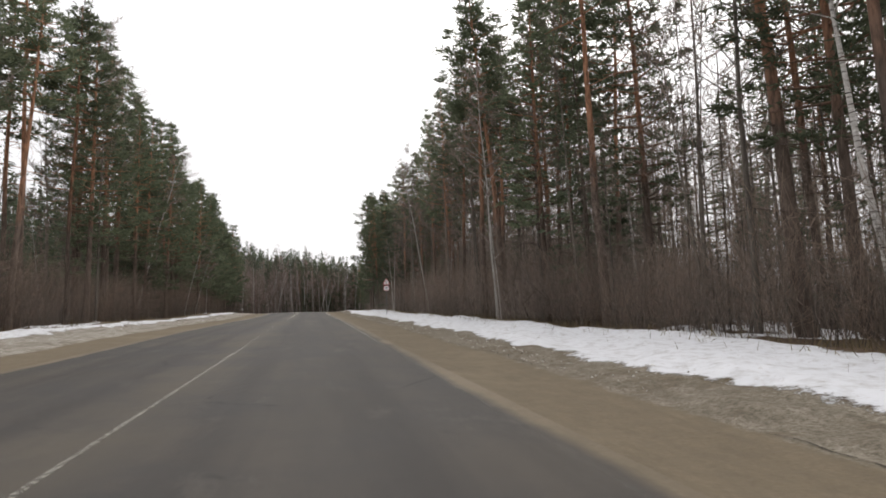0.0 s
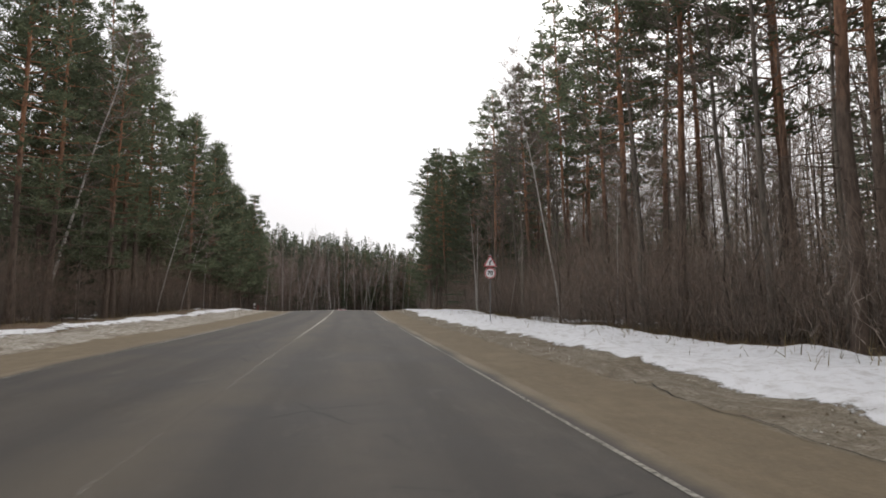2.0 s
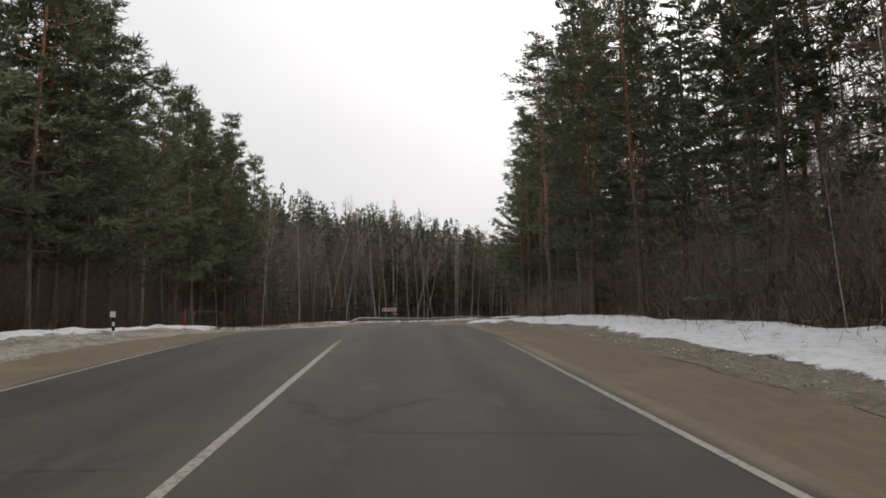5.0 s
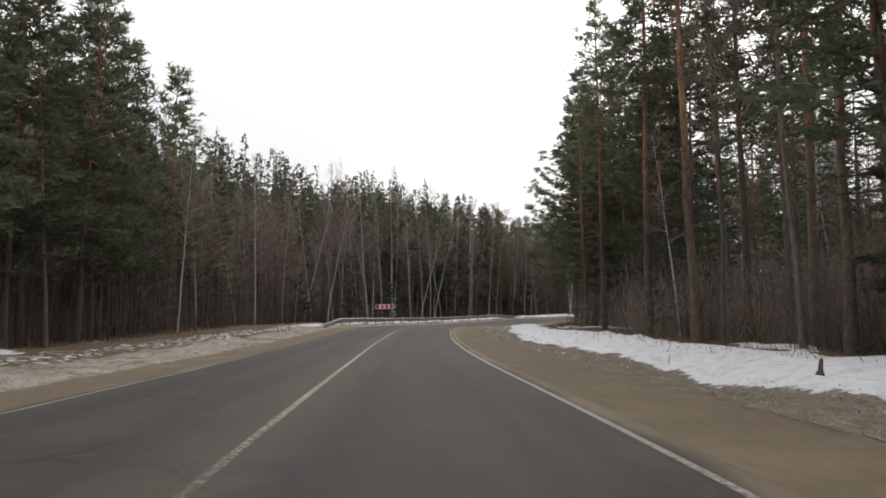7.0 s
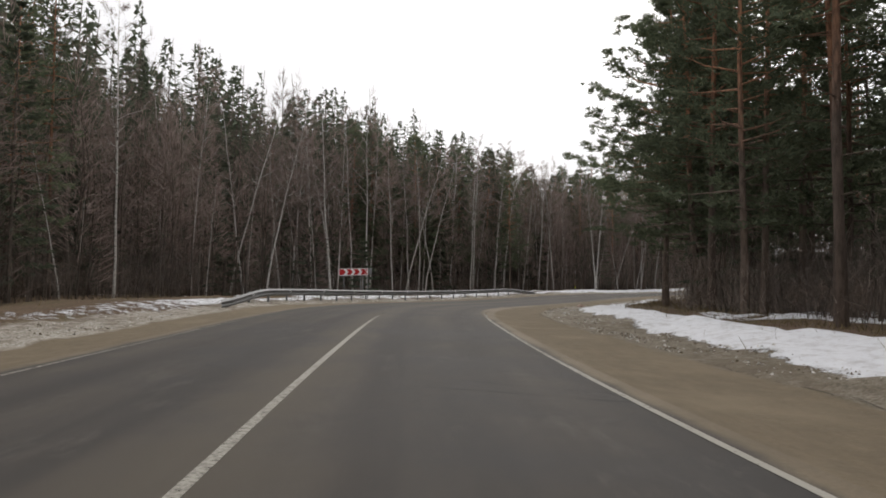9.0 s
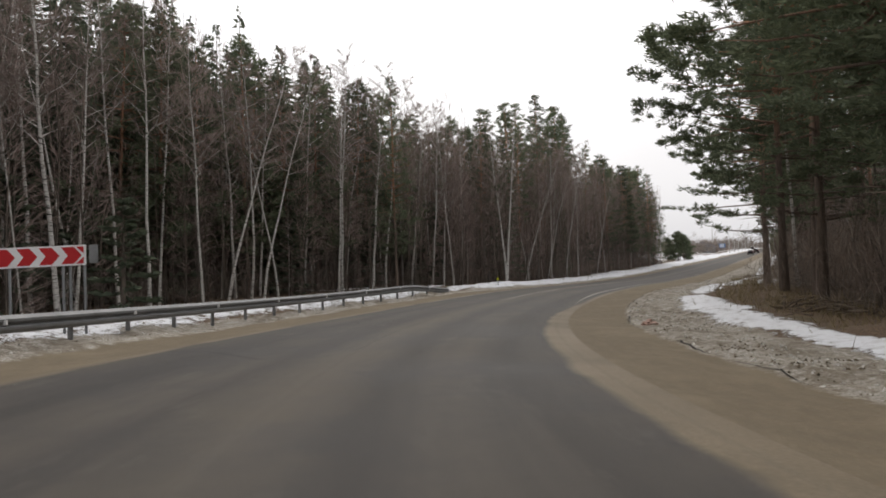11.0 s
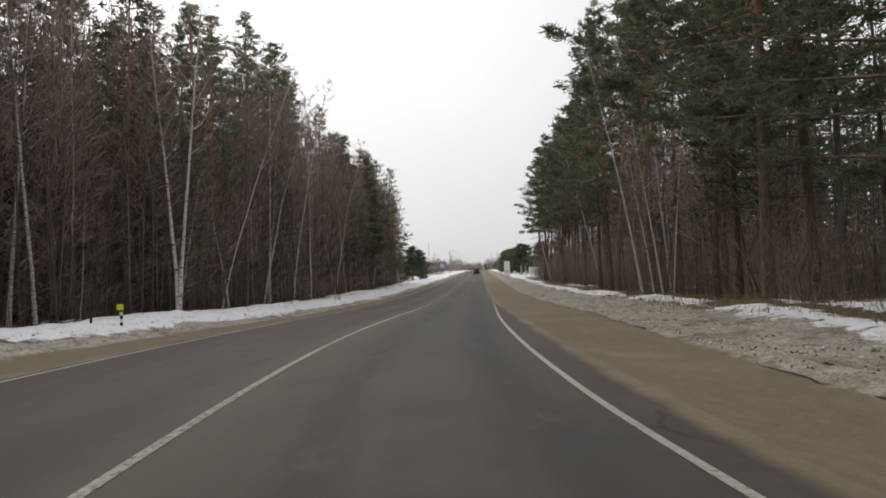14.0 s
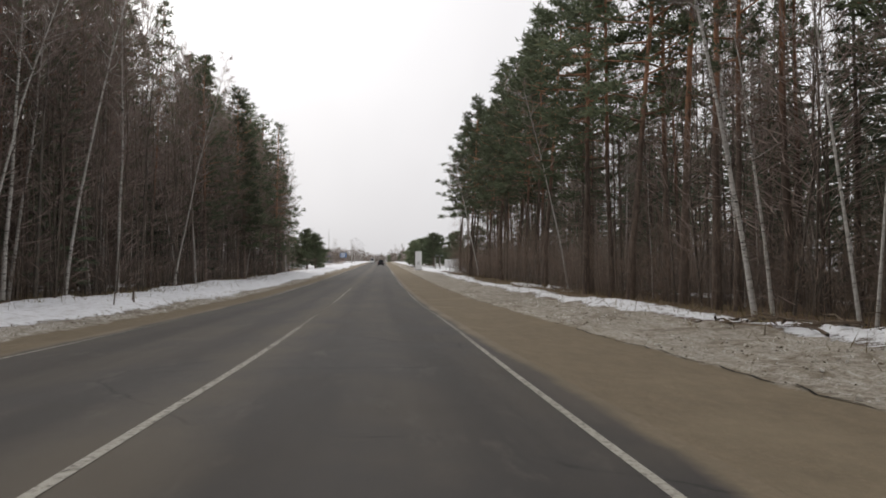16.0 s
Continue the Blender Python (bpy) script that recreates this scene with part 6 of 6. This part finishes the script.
def white_stele():
    root = new("stele")
    x, y = place(348.5, 8.9)
    root.matrix_basis = pose(float(x), float(y), ground_z(float(x), float(y)), 0, 0, heading(348))
    box("slab", (-0.6, -0.12, 0.15), (0.6, 0.12, 3.5), SIGN_WHITE, root, "tall white slab", 0.03)
    box("foot", (-0.8, -0.3, -0.2), (0.8, 0.3, 0.16), CONCRETE, root, "low concrete foot", 0.02)
    for k, z in enumerate((1.15, 1.3, 1.45)):
        box("bar", (-0.2, -0.128, z), (0.1 + 0.06 * k, -0.121, z + 0.06), SIGN_BLACK, root, "", 0.0)
    tagged(root, "tall white stele on a low foot beside the road", "stele")


def lamp_pole(s, d, tall, arm):
    root = new("lamp_pole")
    x, y = place(s, d)
    root.matrix_basis = pose(float(x), float(y), float(road_z(s)) - 0.1, 0, 0, heading(s))
    b = Build()
    b.tube([(0, 0, -0.3), (0, 0, tall * 0.5), (0, 0, tall)], [0.13, 0.10, 0.07], 8)
    part("pole", b.mesh("pole", CONCRETE), root, "tapered concrete pole")
    rod("arm", [(0, 0, tall - 0.1), (arm * 0.5, 0, tall + 0.35), (arm, 0, tall + 0.45)], 0.03, STEEL, root, 6)
    box("lamp_head", (arm - 0.1, -0.12, tall + 0.36), (arm + 0.45, 0.12, tall + 0.5), STEEL, root, "", 0.02)
    return tagged(root, "tall concrete street lamp pole by the road", "street lamp", "lamp poles along the road")


def house(s, d, w, l, h, turn, wall, roof):
    root = new("house")
    x, y = place(s, d)
    root.matrix_basis = pose(float(x), float(y), float(road_z(s)) - 0.2, 0, 0, heading(s) + turn)
    box("wall", (-w / 2, -l / 2, -0.5), (w / 2, l / 2, h), wall, root, "", 0.02)
    rise = w * 0.38
    solid("roof", [(-w / 2 - 0.5, h - 0.05), (w / 2 + 0.5, h - 0.05), (w / 2 + 0.5, h + 0.1), (0, h + rise), (-w / 2 - 0.5, h + 0.1)], -l / 2 - 0.4, l / 2 + 0.4, roof, root, "pitched sheet roof")
    box("chimney", (w * 0.15, 0.5, h), (w * 0.15 + 0.5, 1.0, h + rise + 0.5), HOUSE_WALL[2], root)
    for k in (-1, 0, 1):
        wx = k * w * 0.3
        win = box("window", (wx - 0.5, -l / 2 - 0.05, h * 0.35), (wx + 0.5, -l / 2 + 0.02, h * 0.35 + 1.3), SIGN_WHITE, root, "white window frame", 0.01)
        box("pane", (wx - 0.4, -l / 2 - 0.07, h * 0.35 + 0.1), (wx + 0.4, -l / 2 - 0.055, h * 0.35 + 1.2), GLASS, win, "", 0.0)
    return tagged(root, "low village house with a pitched sheet roof", "house", "houses of the village")


def car(s, d, paint, tall=1.45, van=False, away=True):
    """A car on the far road, seen from behind or in front."""
    root = new("car" if not van else "van")
    x, y = place(s, d)
    root.matrix_basis = pose(float(x), float(y), float(road_z(s)) - 0.08, 0, 0, heading(s) + (0 if away else 180))
    k = tall / 1.45
    body = [(-2.1, 0.30), (2.05, 0.30), (2.15, 0.55), (2.05, 0.80), (1.1, 0.92), (0.55, 1.42 * k), (-1.2, 1.45 * k), (-1.85, 1.0 if not van else 1.40 * k), (-2.15, 0.92)]
    bm = bmesh.new()
    f = bm.faces.new([bm.verts.new((-0.85, yy, zz)) for yy, zz in body])
    out = bmesh.ops.extrude_face_region(bm, geom=[f])
    bmesh.ops.translate(bm, vec=(1.7, 0, 0), verts=[v for v in out["geom"] if isinstance(v, bmesh.types.BMVert)])
    bmesh.ops.recalc_face_normals(bm, faces=bm.faces)
    for v in bm.verts:
        if v.co.z > 1.1:
            v.co.x *= 0.82
    bmesh.ops.bevel(bm, geom=list(bm.edges), offset=0.06, segments=2, affect="EDGES", profile=0.5)
    me = bpy.data.meshes.new("body")
    bm.to_mesh(me)
    bm.free()
    me.materials.append(paint)
    part("body", me, root)
    box("rear_window", (-0.58, -1.92 if not van else -2.02, 1.02), (0.58, -1.60, 1.34 * k), GLASS, root, "dark rear window", 0.01)
    box("windscreen", (-0.6, 0.75, 0.98), (0.6, 1.02, 1.30 * k), GLASS, root, "dark windscreen", 0.01)
    for sx in (-1, 1):
        box("lamp", (sx * 0.7 - 0.12, -2.18, 0.68), (sx * 0.7 + 0.12, -2.08, 0.86), LAMP_RED, root, "red tail lamp", 0.01)
        for wy in (-1.3, 1.35):
            b = Build()
            b.tube([(sx * 0.68, wy, 0.31), (sx * 0.88, wy, 0.31)], [0.31, 0.31], 16)
            wheel = part("wheel", b.mesh("wheel", TYRE), root, "black tyre")
            b2 = Build()
            b2.tube([(sx * 0.80, wy, 0.31), (sx * 0.89, wy, 0.31)], [0.18, 0.18], 12)
            part("rim", b2.mesh("rim", STEEL), wheel)
    return tagged(root, "small dark car far ahead on the road" if not van else "white van coming down the far road", "car" if not van else "van")


white_stele()
for k in range(6):
    lamp_pole(470 + 26 * k, -8.8, 9.0, 1.4)
lamp_pole(343, 11.6, 2.3, 0.15)
lamp_pole(347, 12.8, 2.3, 0.15)
for a in ((528, -23, 6, 8, 2.7, 10, 1, 1), (570, -30, 8, 10, 3.2, 0, 0, 0), (640, -26, 8, 9, 3.4, 20, 2, 0), (650, 25, 8, 10, 3.4, -10, 0, 0), (690, 27, 9, 10, 3.6, 5, 1, 0)):
    house(*a[:6], HOUSE_WALL[a[6]], ROOFING[a[7]])
car(415, 1.8, CAR_PAINT[0])
car(452, 1.9, CAR_PAINT[0], 1.6)
car(505, -1.9, CAR_PAINT[1], 2.3, True, False)


def hoarding():
    root = new("hoarding")
    x, y = place(341.0, 14.4)
    root.matrix_basis = pose(float(x), float(y), ground_z(float(x), float(y)), 0, 0, heading(345))
    box("panel", (-1.3, -0.04, 0.5), (1.3, 0.04, 2.0), SIGN_WHITE, root, "plain white panel", 0.01)
    for px in (-1.0, 1.0):
        rod("post", [(px, 0.09, -0.3), (px, 0.09, 0.8), (px, 0.09, 1.9)], 0.05, STEEL, root, 8)
    tagged(root, "white hoarding on two posts at the forest edge", "hoarding")


def small_finds():
    """Stakes at the edge of the snow, and a pale crumpled bag on the verge."""
    for s_at, d_at, h, lean in ((244.9, -6.5, 0.38, 4), (247.0, -6.6, 0.46, -3), (247.7, -6.9, 0.48, 5)):
        ob = new("stake")
        x, y = place(s_at, d_at)
        ob.matrix_basis = pose(float(x), float(y), ground_z(float(x), float(y)), 0, lean, 0)
        rod("shaft", [(0, 0, -0.2), (0, 0, h * 0.6), (0, 0, h)], 0.022, WOOD_WORN, ob, 7)
        tagged(ob, "short brown stake at the edge of the snow", "stake", "stakes beside the road")
    rng = np.random.RandomState(63)
    bm = bmesh.new()
    bmesh.ops.create_icosphere(bm, subdivisions=3, radius=1.0)
    for v in bm.verts:
        v.co = v.co * float(1 + 0.22 * rng.normal())
        v.co.x, v.co.y, v.co.z = v.co.x * 0.26, v.co.y * 0.17, max(-0.03, v.co.z * 0.11)
    me = bpy.data.meshes.new("crumpled_film")
    bm.to_mesh(me)
    bm.free()
    me.materials.append(plain("pale_pink_film", (0.55, 0.36, 0.29), 0.5, 0, 12, 0.3))
    ob = new("plastic_bag", me)
    x, y = place(186.7, 6.3)
    ob.matrix_basis = pose(float(x), float(y), ground_z(float(x), float(y)) + 0.02, 0, 0, 30)
    tagged(ob, "crumpled pale pink plastic bag on the muddy verge", "litter")


def village_trees():
    """Low grey trees and gardens round the houses, seen only from far off."""
    rng = np.random.RandomState(66)
    b = Build()
    for _ in range(420):
        s_at = rng.uniform(455, 840)
        side = rng.choice([-1, 1])
        d_at = side * rng.uniform(13 if s_at < 640 else 8, 60)
        if rng.uniform() < 0.12:
            s_at, d_at = rng.uniform(870, 930), rng.uniform(-16, 16)
        x, y = place(s_at, d_at)
        tall, m = rng.uniform(3.5, 8.0) * (1.3 if s_at > 640 else 1.0), 46
        u, a = rng.uniform(0.1, 1, m), rng.uniform(0, 6.28, m)
        r = 0.35 * tall * np.sqrt(np.maximum(0.05, 1 - (1.6 * u - 0.7) ** 2))
        z = float(road_z(s_at)) - 0.2
        p = np.stack([x + np.cos(a) * r * 0.3, y + np.sin(a) * r * 0.3, z + tall * u * 0.85], 1)
        w = np.stack([np.cos(a) * r, np.sin(a) * r, rng.uniform(0.05, 0.25, m) * tall], 1)
        b.blades(p, w, 0.2, rng)
        b.tube([(x, y, z - 0.3), (x, y, z + 0.4 * tall), (x, y, z + 0.8 * tall)], [0.12, 0.09, 0.03], 3)
    tagged(new("village_trees", b.mesh("village_trees", GREY_BARK, False)), "grey leafless garden trees round the village", "trees", kind="stuff")


def blue_board():
    """A blue direction board on two posts at the entrance of the village."""
    root = new("direction_sign")
    x, y = place(480.0, -12.4)
    root.matrix_basis = pose(float(x), float(y), ground_z(float(x), float(y)), 0, 0, heading(480))
    panel = box("panel", (-1.25, -0.03, 2.1), (1.25, 0.03, 3.9), SIGN_BLUE, root, "blue panel with a white rim", 0.01)
    for z in (2.45, 2.95, 3.45):
        box("bar", (-0.95, -0.045, z), (0.7, -0.034, z + 0.2), SIGN_WHITE, panel, "", 0.0)
    for px in (-0.9, 0.9):
        rod("post", [(px, 0.09, -0.4), (px, 0.09, 2.0), (px, 0.09, 3.8)], 0.06, STEEL, root, 8)
    tagged(root, "blue direction board on two steel posts", "road sign")


def mast():
    root = new("mast")
    x, y = place(560.0, -24.0)
    root.matrix_basis = pose(float(x), float(y), ground_z(float(x), float(y)), 0, 0, 0)
    rod("pole", [(0, 0, -0.4), (0, 0, 7), (0, 0, 14.5)], 0.14, CONCRETE, root, 8)
    rod("antenna", [(0, 0, 14.4), (0, 0, 15.4), (0, 0, 16.5)], 0.05, STEEL, root, 6)
    tagged(root, "tall thin grey mast behind the village houses", "mast")


blue_board()
mast()
village_trees()
hoarding()
small_finds()
for s_at, d_at, size in ((348, -10.0, 0.9), (352, -12, 1.05), (357, -10.4, 0.85), (362, -13, 1.0), (355, -15, 1.0), (382, 9.8, 0.85), (388, 11.5, 0.95), (395, 10, 0.85), (402, 12.5, 1.0), (392, 14, 1.0), (386, 16, 1.1), (399, 16, 1.0), (408, 14, 1.1), (416, 12, 1.0), (378, 14, 1.1), (372, 18, 1.1), (410, 11, 1.0), (362, 18, 1.1), (356, 21, 1.2)):
    hx, hy = place(s_at, d_at)
    plant("pine_low", int(s_at), float(hx), float(hy), s_at * 37 % 360, size)
for k in range(30):
    s_at = rnd.uniform(440, 600)
    hx, hy = place(s_at, -rnd.uniform(15, 36))
    plant("bare_far", 1, float(hx), float(hy), rnd.uniform(0, 360), rnd.uniform(0.3, 0.5))
for k in range(46):
    s_at, sd = 372 + k * 8 + rnd.uniform(-4, 4), rnd.choice((1, -1, -1))
    hx, hy = place(s_at, sd * (rnd.uniform(16, 36) if s_at < 600 else rnd.uniform(6, 26)))
    plant(rnd.choice(("bare_far", "bare_far", "bare_far", "pine_low")), rnd.randrange(4), float(hx), float(hy), rnd.uniform(0, 360), (rnd.uniform(0.35, 0.6) if s_at < 600 else rnd.uniform(0.5, 0.8)))
for k in range(6):
    s_at = 345 + rnd.uniform(0, 50)
    hx, hy = place(s_at, rnd.uniform(20, 50) if k % 2 else -rnd.uniform(24, 60))
    plant("pine_far", k, float(hx), float(hy), rnd.uniform(0, 360), rnd.uniform(0.4, 0.6))
